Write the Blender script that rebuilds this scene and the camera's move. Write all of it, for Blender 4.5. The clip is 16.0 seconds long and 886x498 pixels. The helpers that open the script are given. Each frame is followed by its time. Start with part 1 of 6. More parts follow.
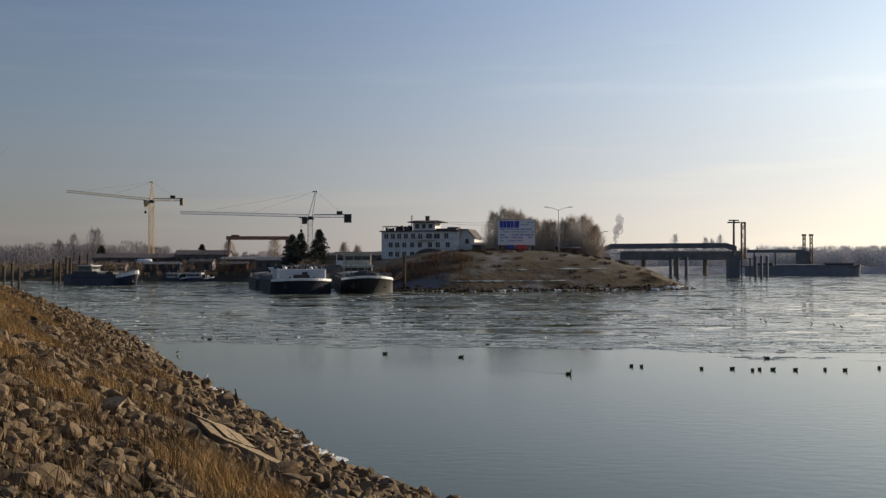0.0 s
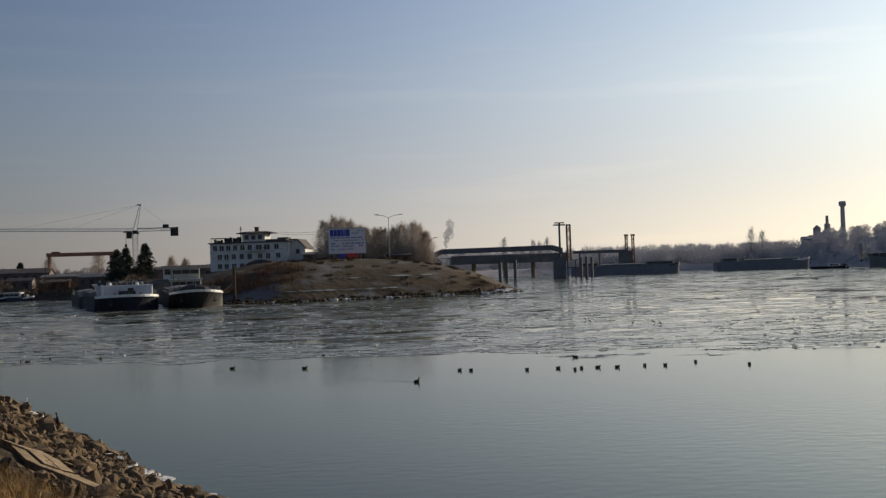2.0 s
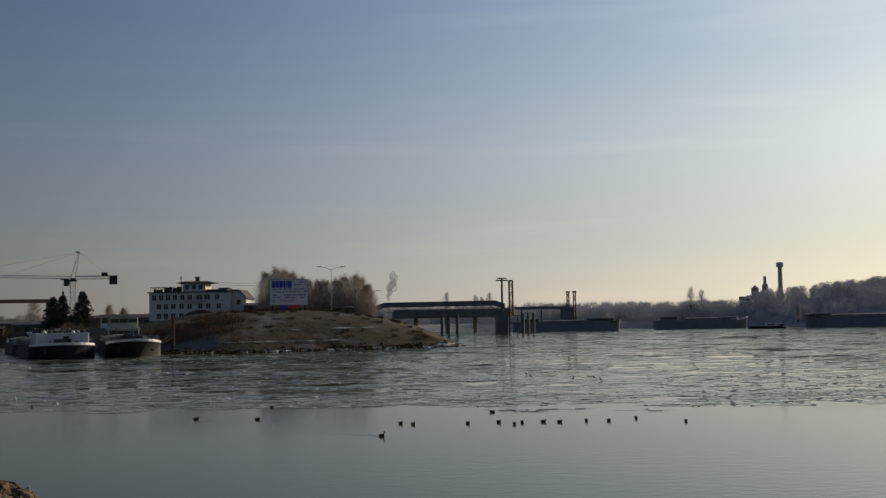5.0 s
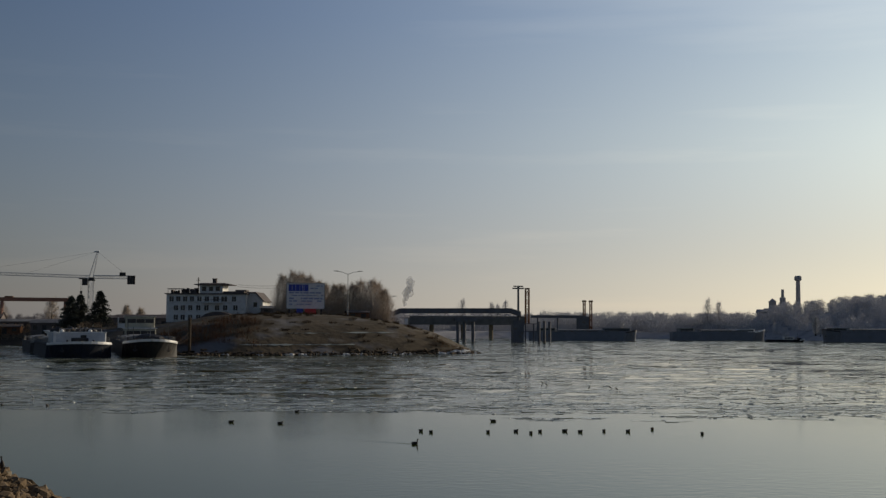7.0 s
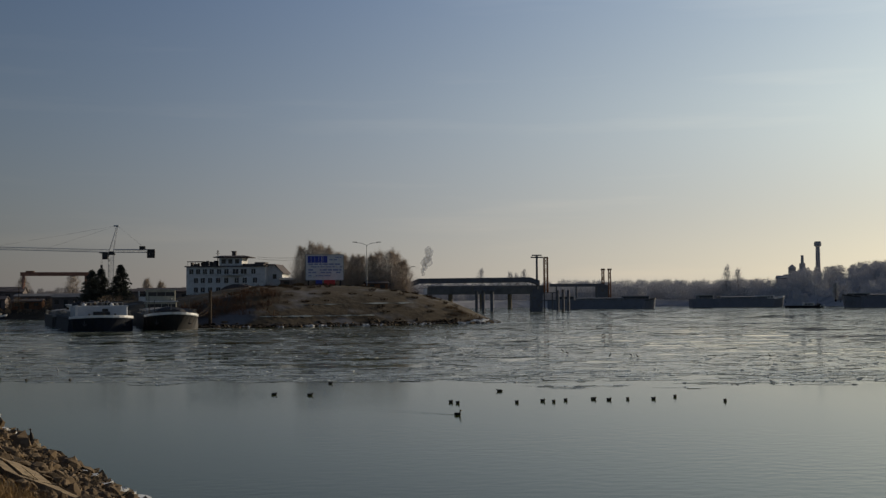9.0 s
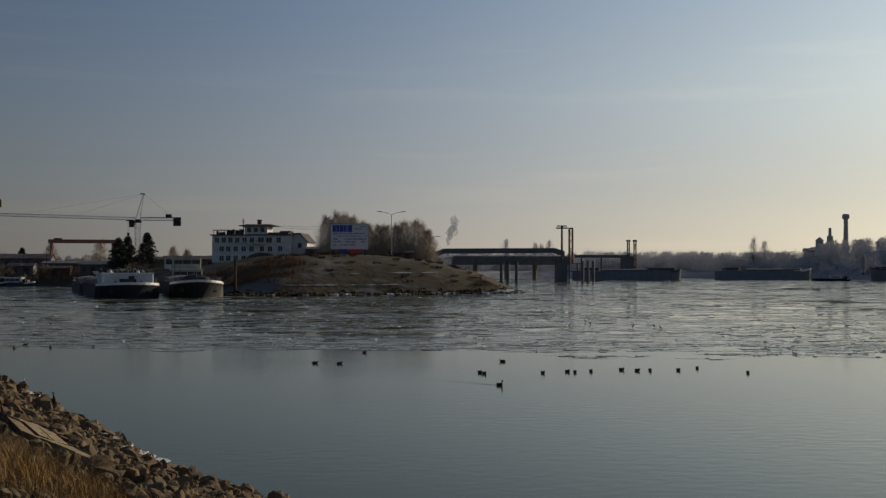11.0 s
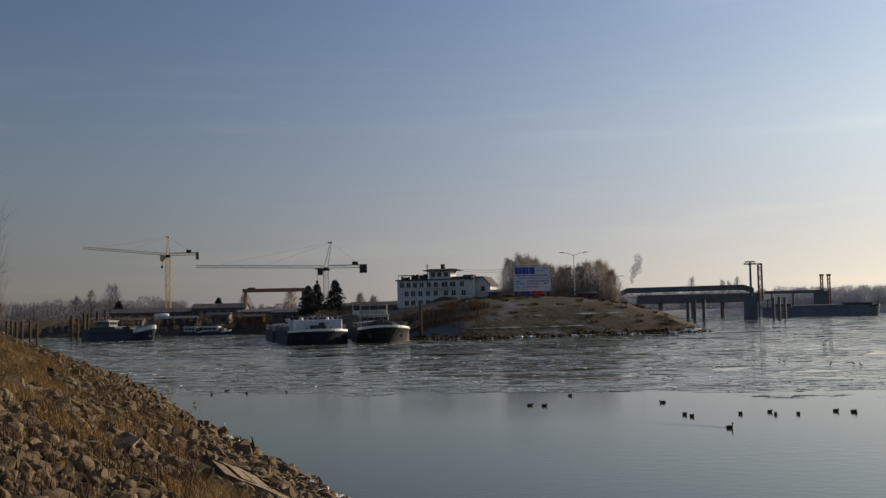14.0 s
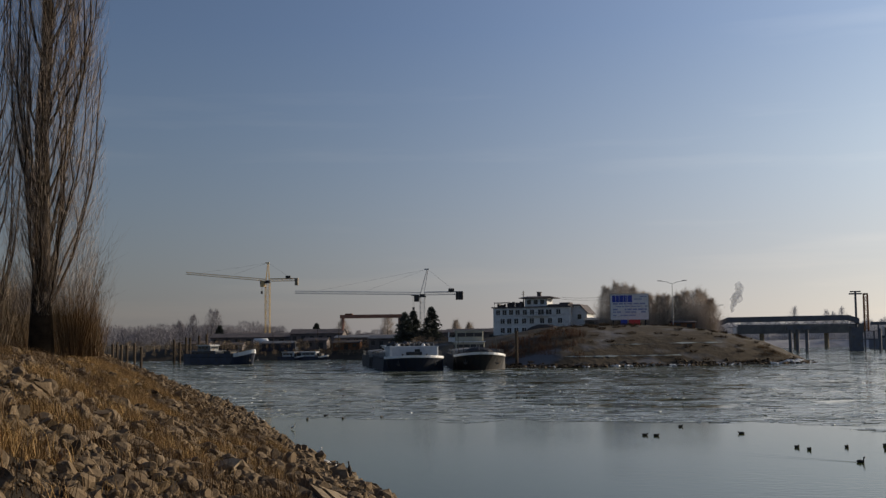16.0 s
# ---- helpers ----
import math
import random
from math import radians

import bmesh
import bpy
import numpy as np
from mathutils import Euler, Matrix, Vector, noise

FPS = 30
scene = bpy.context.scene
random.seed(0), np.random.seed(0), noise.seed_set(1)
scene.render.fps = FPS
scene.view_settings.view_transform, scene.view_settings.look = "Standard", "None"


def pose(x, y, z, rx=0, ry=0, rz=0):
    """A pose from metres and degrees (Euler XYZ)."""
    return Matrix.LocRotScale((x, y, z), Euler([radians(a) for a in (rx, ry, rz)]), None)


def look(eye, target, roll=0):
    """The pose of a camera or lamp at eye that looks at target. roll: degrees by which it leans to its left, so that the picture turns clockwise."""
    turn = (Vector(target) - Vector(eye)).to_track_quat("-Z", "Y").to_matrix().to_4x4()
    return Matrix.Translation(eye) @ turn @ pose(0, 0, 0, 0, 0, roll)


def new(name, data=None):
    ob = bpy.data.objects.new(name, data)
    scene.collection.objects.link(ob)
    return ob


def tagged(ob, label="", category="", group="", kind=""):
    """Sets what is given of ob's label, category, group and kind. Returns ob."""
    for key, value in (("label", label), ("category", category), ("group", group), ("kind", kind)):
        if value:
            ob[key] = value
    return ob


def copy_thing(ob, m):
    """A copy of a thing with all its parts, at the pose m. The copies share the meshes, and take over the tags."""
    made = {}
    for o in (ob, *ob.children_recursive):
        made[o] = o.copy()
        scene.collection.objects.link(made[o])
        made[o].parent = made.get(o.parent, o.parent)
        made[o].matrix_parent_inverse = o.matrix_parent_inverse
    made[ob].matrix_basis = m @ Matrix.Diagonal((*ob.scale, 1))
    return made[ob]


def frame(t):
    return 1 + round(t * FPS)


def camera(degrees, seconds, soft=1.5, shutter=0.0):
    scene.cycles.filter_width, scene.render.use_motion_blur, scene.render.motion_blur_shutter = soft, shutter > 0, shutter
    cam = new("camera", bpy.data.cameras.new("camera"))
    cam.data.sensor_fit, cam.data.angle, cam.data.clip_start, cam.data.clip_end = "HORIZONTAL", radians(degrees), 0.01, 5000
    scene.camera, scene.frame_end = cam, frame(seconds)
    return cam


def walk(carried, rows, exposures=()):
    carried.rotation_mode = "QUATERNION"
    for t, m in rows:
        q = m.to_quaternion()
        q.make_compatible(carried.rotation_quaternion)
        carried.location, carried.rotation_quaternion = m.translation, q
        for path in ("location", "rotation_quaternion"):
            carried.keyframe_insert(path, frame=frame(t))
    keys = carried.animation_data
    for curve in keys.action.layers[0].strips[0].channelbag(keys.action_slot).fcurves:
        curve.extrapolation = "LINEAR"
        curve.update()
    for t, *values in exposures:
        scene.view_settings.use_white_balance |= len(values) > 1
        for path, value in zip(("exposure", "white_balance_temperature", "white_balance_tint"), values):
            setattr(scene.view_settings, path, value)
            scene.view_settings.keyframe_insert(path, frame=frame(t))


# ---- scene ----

# ---- camera ----
cam = camera(41.5, 16.0, soft=1.35)


def aim(x, y, z, yaw, pitch, lean):
    """Camera pose: yaw to the right of +y, pitch up, lean to its right."""
    return pose(x, y, z, 0, 0, -yaw) @ pose(0, 0, 0, 90 + pitch) @ pose(0, 0, 0, 0, 0, -lean)


PATH = [
    (0.0, -0.179, 0.267, 6.633, 0.00, 0.69, -0.00),
    (0.5, -0.045, 0.093, 6.671, 1.85, 0.57, 1.16),
    (1.0, 0.026, -0.073, 6.683, 3.86, 1.14, 0.73),
    (1.5, 0.101, -0.141, 6.696, 5.71, 1.25, 2.63),
    (2.0, 0.093, -0.149, 6.712, 8.22, 0.94, 1.87),
    (2.5, 0.120, -0.145, 6.706, 10.28, 1.32, 2.93),
    (3.0, 0.104, -0.134, 6.634, 11.29, 2.03, 3.13),
    (3.5, 0.164, -0.103, 6.627, 11.27, 2.73, 1.90),
    (4.0, 0.158, -0.087, 6.585, 10.97, 3.17, 1.61),
    (6.5, 0.059, 0.037, 6.521, 11.07, 3.80, -0.41),
    (7.0, 0.013, 0.053, 6.522, 10.25, 3.86, -0.26),
    (7.5, -0.042, 0.070, 6.517, 9.58, 3.73, -0.29),
    (8.0, -0.140, 0.066, 6.500, 9.31, 3.71, 0.40),
    (8.5, -0.199, 0.060, 6.488, 9.32, 3.14, 0.39),
    (10.8, 0.045, 0.057, 6.405, 9.56, 0.87, 0.76),
    (11.0, 0.058, 0.049, 6.390, 8.13, 0.94, -0.04),
    (11.5, 0.040, 0.010, 6.351, 6.63, 0.97, 0.19),
    (12.0, 0.016, -0.002, 6.345, 4.99, 1.43, 0.25),
    (12.5, 0.002, -0.016, 6.358, 2.62, 2.48, 1.31),
    (13.0, -0.043, 0.009, 6.352, 0.24, 2.47, 0.83),
    (13.5, -0.018, 0.078, 6.370, -1.11, 2.82, 0.90),
    (14.0, -0.050, 0.086, 6.380, -0.75, 3.09, 1.27),
    (14.5, -0.052, 0.061, 6.385, -1.31, 3.50, 0.79),
    (15.0, -0.061, -0.007, 6.381, -2.60, 3.90, 0.29),
    (15.5, -0.052, -0.057, 6.385, -3.79, 4.04, 0.95),
    (16.0, -0.043, -0.080, 6.379, -5.45, 4.50, 0.66),
]
EXPOSURES = [(t, e - 0.38, 6850 + 300 * min(1, (16 - t) / 3), 8.5 if 2.5 < t < 12.8 else 11) for t, e in ((0.0, 0.54), (0.5, 0.5), (1.0, 0.16), (1.5, 0.18), (2.0, 0.22), (2.5, -0.08), (3.0, -0.22), (3.5, -0.22), (4.2, -0.2), (7.0, -0.27), (8.5, -0.32), (11.0, -0.33), (12.5, -0.29), (13.0, 0.08), (13.5, 0.14), (14.0, 0.2), (16.0, 0.2))]
walk(cam, [(r[0], aim(*r[1:])) for r in PATH], EXPOSURES)

# ---- light ----
SUN_AZ, SUN_EL = 58.0, 17.0
world = bpy.data.worlds.new("sky")
scene.world = world
world.use_nodes = True
wn = world.node_tree.nodes
sky = wn.new("ShaderNodeTexSky")
sky.sky_type, sky.sun_disc = "NISHITA", False
sky.sun_elevation, sky.sun_rotation = radians(SUN_EL), radians(SUN_AZ)
sky.air_density, sky.dust_density, sky.ozone_density, sky.altitude = 1.0, 0.7, 2.7, 100
# thin winter haze thickens evenly all round towards the horizon
wl = world.node_tree.links
geo, sep, rng_h, mixh = wn.new("ShaderNodeTexCoord"), wn.new("ShaderNodeSeparateXYZ"), wn.new("ShaderNodeMapRange"), wn.new("ShaderNodeMix")
wl.new(geo.outputs["Generated"], sep.inputs[0])
wl.new(sep.outputs[2], rng_h.inputs[0])
rng_h.interpolation_type = "SMOOTHERSTEP"
rng_h.inputs[1].default_value, rng_h.inputs[2].default_value = -0.12, 0.26
rng_h.inputs[3].default_value, rng_h.inputs[4].default_value = 0.88, 0.38
mixh.data_type = "RGBA"
wl.new(rng_h.outputs[0], mixh.inputs[0])
wl.new(sky.outputs[0], mixh.inputs[6])
# haze glows more towards the sun
dot, glow, tint = wn.new("ShaderNodeVectorMath"), wn.new("ShaderNodeMapRange"), wn.new("ShaderNodeVectorMath")
dot.operation, tint.operation = "DOT_PRODUCT", "SCALE"
wl.new(geo.outputs["Generated"], dot.inputs[0])
dot.inputs[1].default_value = (math.sin(radians(SUN_AZ)), math.cos(radians(SUN_AZ)), 0)
fwd, sq = wn.new("ShaderNodeMath"), wn.new("ShaderNodeMath")
fwd.operation, sq.operation = "MAXIMUM", "POWER"
fwd.inputs[1].default_value, sq.inputs[1].default_value = 0.0, 2.5
wl.new(dot.outputs["Value"], fwd.inputs[0])
wl.new(fwd.outputs[0], sq.inputs[0])
wl.new(sq.outputs[0], glow.inputs[0])
glow.inputs[1].default_value, glow.inputs[2].default_value = 0.0, 1.0
glow.inputs[3].default_value, glow.inputs[4].default_value = 0.4, 4.1
# warm at the horizon, blue higher up
hz, hcol = wn.new("ShaderNodeMapRange"), wn.new("ShaderNodeMix")
hcol.data_type = "RGBA"
wl.new(sep.outputs[2], hz.inputs[0])
hz.inputs[1].default_value, hz.inputs[2].default_value = 0.02, 0.26
# both tints turn from cool, away from the sun, to warm and white towards it
for k, away, toward in ((6, (4.55, 4.5, 5.3, 1), (5.3, 5.05, 3.9, 1)), (7, (2.15, 3.1, 6.8, 1), (2.6, 3.4, 4.8, 1))):
    side = wn.new("ShaderNodeMix")
    side.data_type = "RGBA"
    side.inputs[6].default_value, side.inputs[7].default_value = away, toward
    wl.new(sq.outputs[0], side.inputs[0])
    wl.new(side.outputs[2], hcol.inputs[k])
wl.new(hz.outputs[0], hcol.inputs[0])
wl.new(hcol.outputs[2], tint.inputs[0])
wl.new(glow.outputs[0], tint.inputs["Scale"])
wl.new(tint.outputs[0], mixh.inputs[7])
# the wide pale aureole round the sun, over the horizon haze
aur, lift, aurh, aurc, aura = wn.new("ShaderNodeMath"), wn.new("ShaderNodeMapRange"), wn.new("ShaderNodeMath"), wn.new("ShaderNodeVectorMath"), wn.new("ShaderNodeVectorMath")
aur.operation, aurh.operation, aurc.operation, aura.operation = "POWER", "MULTIPLY", "SCALE", "ADD"
aur.inputs[1].default_value = 5.0
wl.new(fwd.outputs[0], aur.inputs[0])
lift.inputs[1].default_value, lift.inputs[2].default_value = 0.05, 0.17
lift.interpolation_type = "SMOOTHSTEP"
wl.new(sep.outputs[2], lift.inputs[0])
wl.new(aur.outputs[0], aurh.inputs[0])
wl.new(lift.outputs[0], aurh.inputs[1])
aurc.inputs[0].default_value = (6.6, 7.6, 6.0)
wl.new(aurh.outputs[0], aurc.inputs["Scale"])
wl.new(mixh.outputs[2], aura.inputs[0])
wl.new(aurc.outputs[0], aura.inputs[1])
# faint level streaks of high cirrus
cmap, cno, crg, cmx = wn.new("ShaderNodeMapping"), wn.new("ShaderNodeTexNoise"), wn.new("ShaderNodeMapRange"), wn.new("ShaderNodeMix")
cmap.inputs["Scale"].default_value, cmap.inputs["Rotation"].default_value = (2.2, 2.2, 26), (radians(3), radians(4), 0)
wl.new(geo.outputs["Generated"], cmap.inputs[0])
wl.new(cmap.outputs[0], cno.inputs["Vector"])
cno.inputs["Scale"].default_value, cno.inputs["Detail"].default_value = 1.0, 6
wl.new(cno.outputs[0], crg.inputs[0])
crg.inputs[1].default_value, crg.inputs[2].default_value = 0.56, 0.82
crg.inputs[3].default_value, crg.inputs[4].default_value = 0.0, 0.6
cmx.data_type = "RGBA"
wl.new(crg.outputs[0], cmx.inputs[0])
wl.new(aura.outputs[0], cmx.inputs[6])
streak = wn.new("ShaderNodeVectorMath")
streak.operation = "MULTIPLY_ADD"
wl.new(aura.outputs[0], streak.inputs[0])
streak.inputs[1].default_value, streak.inputs[2].default_value = (1.3, 1.2, 1.1), (0.5, 0.4, 0.3)
wl.new(streak.outputs[0], cmx.inputs[7])
wl.new(cmx.outputs[2], wn["Background"].inputs[0])
wn["Background"].inputs[1].default_value = 0.085
sun = new("sun", bpy.data.lights.new("sun", "SUN"))
sun.data.energy, sun.data.angle, sun.data.color = 5.0, radians(0.6), (1.0, 0.88, 0.72)
sun_dir = Vector((math.sin(radians(SUN_AZ)) * math.cos(radians(SUN_EL)), math.cos(radians(SUN_AZ)) * math.cos(radians(SUN_EL)), math.sin(radians(SUN_EL))))
sun.matrix_world = look(sun_dir * 50, (0, 0, 0))


# ---- materials ----
def material(name, dark, light, rough=0.7, scale=1.0, metal=0.0, bump=0.3, island=0.0, fine=9.0, stain=None, ior=1.45):
    """Two-scale mottled surface: dark to light by broad noise, broken by fine grain, with optional stains."""
    m = bpy.data.materials.new(name)
    m.use_nodes = True
    nt = m.node_tree
    nd, ln = nt.nodes, nt.links
    bs = nd["Principled BSDF"]
    tc = nd.new("ShaderNodeTexCoord")
    n1, n2 = nd.new("ShaderNodeTexNoise"), nd.new("ShaderNodeTexNoise")
    n1.inputs["Scale"].default_value, n1.inputs["Detail"].default_value = scale, 5
    n2.inputs["Scale"].default_value, n2.inputs["Detail"].default_value = scale * fine, 4
    for n in (n1, n2):
        ln.new(tc.outputs["Object"], n.inputs["Vector"])
    add = nd.new("ShaderNodeMath")
    add.operation = "MULTIPLY_ADD"
    ln.new(n2.outputs[0], add.inputs[0])
    add.inputs[1].default_value = 0.55
    ln.new(n1.outputs[0], add.inputs[2])
    last = add
    if island:
        geo, oi = nd.new("ShaderNodeNewGeometry"), nd.new("ShaderNodeObjectInfo")
        s = nd.new("ShaderNodeMath")
        s.operation = "ADD"
        ln.new(geo.outputs["Random Per Island"], s.inputs[0])
        ln.new(oi.outputs["Random"], s.inputs[1])
        s2 = nd.new("ShaderNodeMath")
        s2.operation = "MULTIPLY_ADD"
        ln.new(s.outputs[0], s2.inputs[0])
        s2.inputs[1].default_value = island
        ln.new(add.outputs[0], s2.inputs[2])
        s3 = nd.new("ShaderNodeMath")
        s3.operation = "SUBTRACT"
        ln.new(s2.outputs[0], s3.inputs[0])
        s3.inputs[1].default_value = island
        last = s3
    mr = nd.new("ShaderNodeMapRange")
    mr.inputs[1].default_value, mr.inputs[2].default_value = 0.45, 1.05
    ln.new(last.outputs[0], mr.inputs[0])
    mix = nd.new("ShaderNodeMix")
    mix.data_type = "RGBA"
    ln.new(mr.outputs[0], mix.inputs[0])
    mix.inputs[6].default_value, mix.inputs[7].default_value = (*dark, 1), (*light, 1)
    col = mix.outputs[2]
    if stain:
        n3 = nd.new("ShaderNodeTexNoise")
        n3.inputs["Scale"].default_value, n3.inputs["Detail"].default_value = scale * 2.3, 8
        ln.new(tc.outputs["Object"], n3.inputs["Vector"])
        r3 = nd.new("ShaderNodeMapRange")
        r3.inputs[1].default_value, r3.inputs[2].default_value = 0.53, 0.68
        ln.new(n3.outputs[0], r3.inputs[0])
        mx = nd.new("ShaderNodeMix")
        mx.data_type = "RGBA"
        ln.new(r3.outputs[0], mx.inputs[0])
        ln.new(col, mx.inputs[6])
        mx.inputs[7].default_value = (*stain, 1)
        col = mx.outputs[2]
    ln.new(col, bs.inputs["Base Color"])
    bs.inputs["Specular IOR Level"].default_value = 0.5 if rough < 0.8 else 0.12
    bs.inputs["Metallic"].default_value, bs.inputs["IOR"].default_value = metal, ior
    rr = nd.new("ShaderNodeMapRange")
    rr.inputs[3].default_value, rr.inputs[4].default_value = max(0.02, rough - 0.12), min(1, rough + 0.12)
    ln.new(n2.outputs[0], rr.inputs[0])
    ln.new(rr.outputs[0], bs.inputs["Roughness"])
    if bump:
        b = nd.new("ShaderNodeBump")
        b.inputs["Strength"].default_value, b.inputs["Distance"].default_value = bump, 0.3 / scale / fine
        ln.new(n2.outputs[0], b.inputs["Height"])
        ln.new(b.outputs[0], bs.inputs["Normal"])
    return m


def water_material():
    m = bpy.data.materials.new("river_water")
    m.use_nodes = True
    nd, ln = m.node_tree.nodes, m.node_tree.links
    bs = nd["Principled BSDF"]
    bs.inputs["Base Color"].default_value = (0.042, 0.053, 0.01, 1)
    bs.inputs["Roughness"].default_value, bs.inputs["IOR"].default_value = 0.1, 1.225
    tc, mp = nd.new("ShaderNodeTexCoord"), nd.new("ShaderNodeMapping")
    mp.inputs["Scale"].default_value, mp.inputs["Rotation"].default_value = (0.6, 1.0, 1.0), (0, 0, radians(12))
    ln.new(tc.outputs["Object"], mp.inputs[0])
    n1, n2 = nd.new("ShaderNodeTexNoise"), nd.new("ShaderNodeTexNoise")
    n1.inputs["Scale"].default_value, n1.inputs["Detail"].default_value = 2.0, 4
    n2.inputs["Scale"].default_value, n2.inputs["Detail"].default_value = 0.035, 4
    ln.new(mp.outputs[0], n1.inputs["Vector"])
    ln.new(mp.outputs[0], n2.inputs["Vector"])
    mr = nd.new("ShaderNodeMapRange")
    mr.inputs[1].default_value, mr.inputs[2].default_value = 0.4, 0.65
    mr.inputs[3].default_value, mr.inputs[4].default_value = 0.05, 1.0
    ln.new(n2.outputs[0], mr.inputs[0])
    b = nd.new("ShaderNodeBump")
    b.inputs["Distance"].default_value = 0.02
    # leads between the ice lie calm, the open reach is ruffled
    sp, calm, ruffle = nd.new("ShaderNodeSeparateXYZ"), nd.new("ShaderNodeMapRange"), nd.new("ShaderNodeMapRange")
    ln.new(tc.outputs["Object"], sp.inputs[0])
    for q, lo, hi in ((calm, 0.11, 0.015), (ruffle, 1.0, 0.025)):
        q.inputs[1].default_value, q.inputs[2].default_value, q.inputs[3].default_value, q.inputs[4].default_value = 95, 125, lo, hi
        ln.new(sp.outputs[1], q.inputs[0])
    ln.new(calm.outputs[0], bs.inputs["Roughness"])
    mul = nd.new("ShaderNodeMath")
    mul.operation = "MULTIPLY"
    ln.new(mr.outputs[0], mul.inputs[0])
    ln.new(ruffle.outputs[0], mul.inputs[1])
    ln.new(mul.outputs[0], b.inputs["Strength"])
    ln.new(n1.outputs[0], b.inputs["Height"])
    ln.new(b.outputs[0], bs.inputs["Normal"])
    return m


WATER = water_material()
ICE = material("river_ice", (0.02, 0.025, 0.014), (0.17, 0.185, 0.13), 0.13, 0.3, bump=0.16, island=0.35, fine=5, ior=1.48)
SNOWICE = material("snowy_ice", (0.5, 0.54, 0.52), (0.78, 0.8, 0.78), 0.6, 1.0, bump=0.3, ior=1.31)
SHELF = material("shore_ice", (0.3, 0.31, 0.31), (0.66, 0.66, 0.65), 0.4, 2.0, bump=0.6, ior=1.31)
SOIL = material("bank_soil", (0.01, 0.008, 0.006), (0.055, 0.041, 0.026), 0.95, 0.7, bump=0.9, fine=12, stain=(0.08, 0.058, 0.034))
ROCK = material("riprap_stone", (0.005, 0.004, 0.003), (0.152, 0.108, 0.066), 0.9, 1.6, bump=1.0, island=0.8, fine=13, stain=(0.2, 0.15, 0.1))
CONCRETE = material("concrete", (0.16, 0.13, 0.095), (0.32, 0.27, 0.2), 0.9, 1.2, bump=0.5, stain=(0.2, 0.17, 0.12))
PAVER = material("worn_paving", (0.15, 0.115, 0.075), (0.35, 0.265, 0.17), 0.9, 2.2, bump=0.6, island=0.3, stain=(0.12, 0.095, 0.06))
FROST = material("frosted_ice", (0.15, 0.16, 0.12), (0.4, 0.41, 0.34), 0.25, 0.5, bump=0.3, island=0.3, ior=1.4)
GREYHULL = material("worn_grey_hull", (0.02, 0.02, 0.025), (0.06, 0.055, 0.055), 0.7, 0.3, bump=0.1, stain=(0.05, 0.04, 0.03))
STRAW = material("dry_straw", (0.2, 0.12, 0.047), (0.53, 0.345, 0.148), 0.85, 1.5, bump=0, island=0.5)
MOUND = material("mound_turf", (0.026, 0.021, 0.015), (0.102, 0.079, 0.052), 1.0, 0.05, bump=0.5, fine=12, stain=(0.13, 0.128, 0.13))
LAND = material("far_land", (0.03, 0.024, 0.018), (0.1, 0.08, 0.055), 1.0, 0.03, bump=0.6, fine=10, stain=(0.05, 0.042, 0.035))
# far ground is paled in its base colour to give the look of haze
HAZELAND = material("hazed_far_land", (0.25, 0.25, 0.26), (0.37, 0.36, 0.36), 1.0, 0.03, bump=0.4, fine=10, stain=(0.22, 0.216, 0.22))
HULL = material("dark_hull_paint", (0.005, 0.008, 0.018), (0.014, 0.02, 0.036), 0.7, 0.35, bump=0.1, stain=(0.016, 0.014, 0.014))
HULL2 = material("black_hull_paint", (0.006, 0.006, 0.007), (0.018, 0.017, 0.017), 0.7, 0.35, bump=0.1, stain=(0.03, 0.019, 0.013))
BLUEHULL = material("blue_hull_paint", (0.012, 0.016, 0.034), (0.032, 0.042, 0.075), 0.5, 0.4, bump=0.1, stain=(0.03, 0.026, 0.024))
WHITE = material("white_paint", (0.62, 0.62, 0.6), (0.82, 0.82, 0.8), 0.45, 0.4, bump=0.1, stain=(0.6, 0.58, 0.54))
# distance haze is mixed into this blue-grey; the hulls themselves are darker
HAZEBLUE = material("hazed_blue_grey", (0.15, 0.16, 0.185), (0.21, 0.22, 0.245), 0.7, 0.2, bump=0.1, stain=(0.17, 0.17, 0.18))
CREAM = material("cream_paint", (0.3, 0.285, 0.215), (0.46, 0.44, 0.34), 0.5, 0.5, bump=0.1)
GREYPAINT = material("grey_deck_paint", (0.1, 0.105, 0.11), (0.24, 0.25, 0.25), 0.6, 0.4, bump=0.2, stain=(0.14, 0.09, 0.06))
STEEL = material("dark_steel", (0.02, 0.022, 0.025), (0.06, 0.06, 0.06), 0.55, 0.6, metal=0.3, bump=0.2, stain=(0.07, 0.045, 0.03))
# steel lightened towards blue by painted-in haze; the brown stains are weathering
JETTY = material("hazed_weathered_steel", (0.09, 0.095, 0.115), (0.16, 0.165, 0.185), 0.7, 0.3, metal=0.1, bump=0.2, stain=(0.14, 0.12, 0.1))
# brick of the hill works, its paleness being haze put into the colour
FACTORY = material("hazed_brick", (0.28, 0.28, 0.29), (0.4, 0.395, 0.4), 0.9, 0.1, bump=0.1, stain=(0.32, 0.3, 0.29))
GALV = material("galvanised_steel", (0.22, 0.23, 0.24), (0.4, 0.41, 0.42), 0.5, 0.8, metal=0.5, bump=0.1)
RUST = material("rusty_steel", (0.09, 0.045, 0.025), (0.24, 0.12, 0.07), 0.85, 0.5, bump=0.4)
YELLOW = material("crane_yellow", (0.5, 0.34, 0.14), (0.68, 0.5, 0.24), 0.5, 0.5, bump=0.1)
CRANEWHITE = material("crane_grey", (0.4, 0.43, 0.46), (0.6, 0.62, 0.64), 0.5, 0.5, bump=0.1)
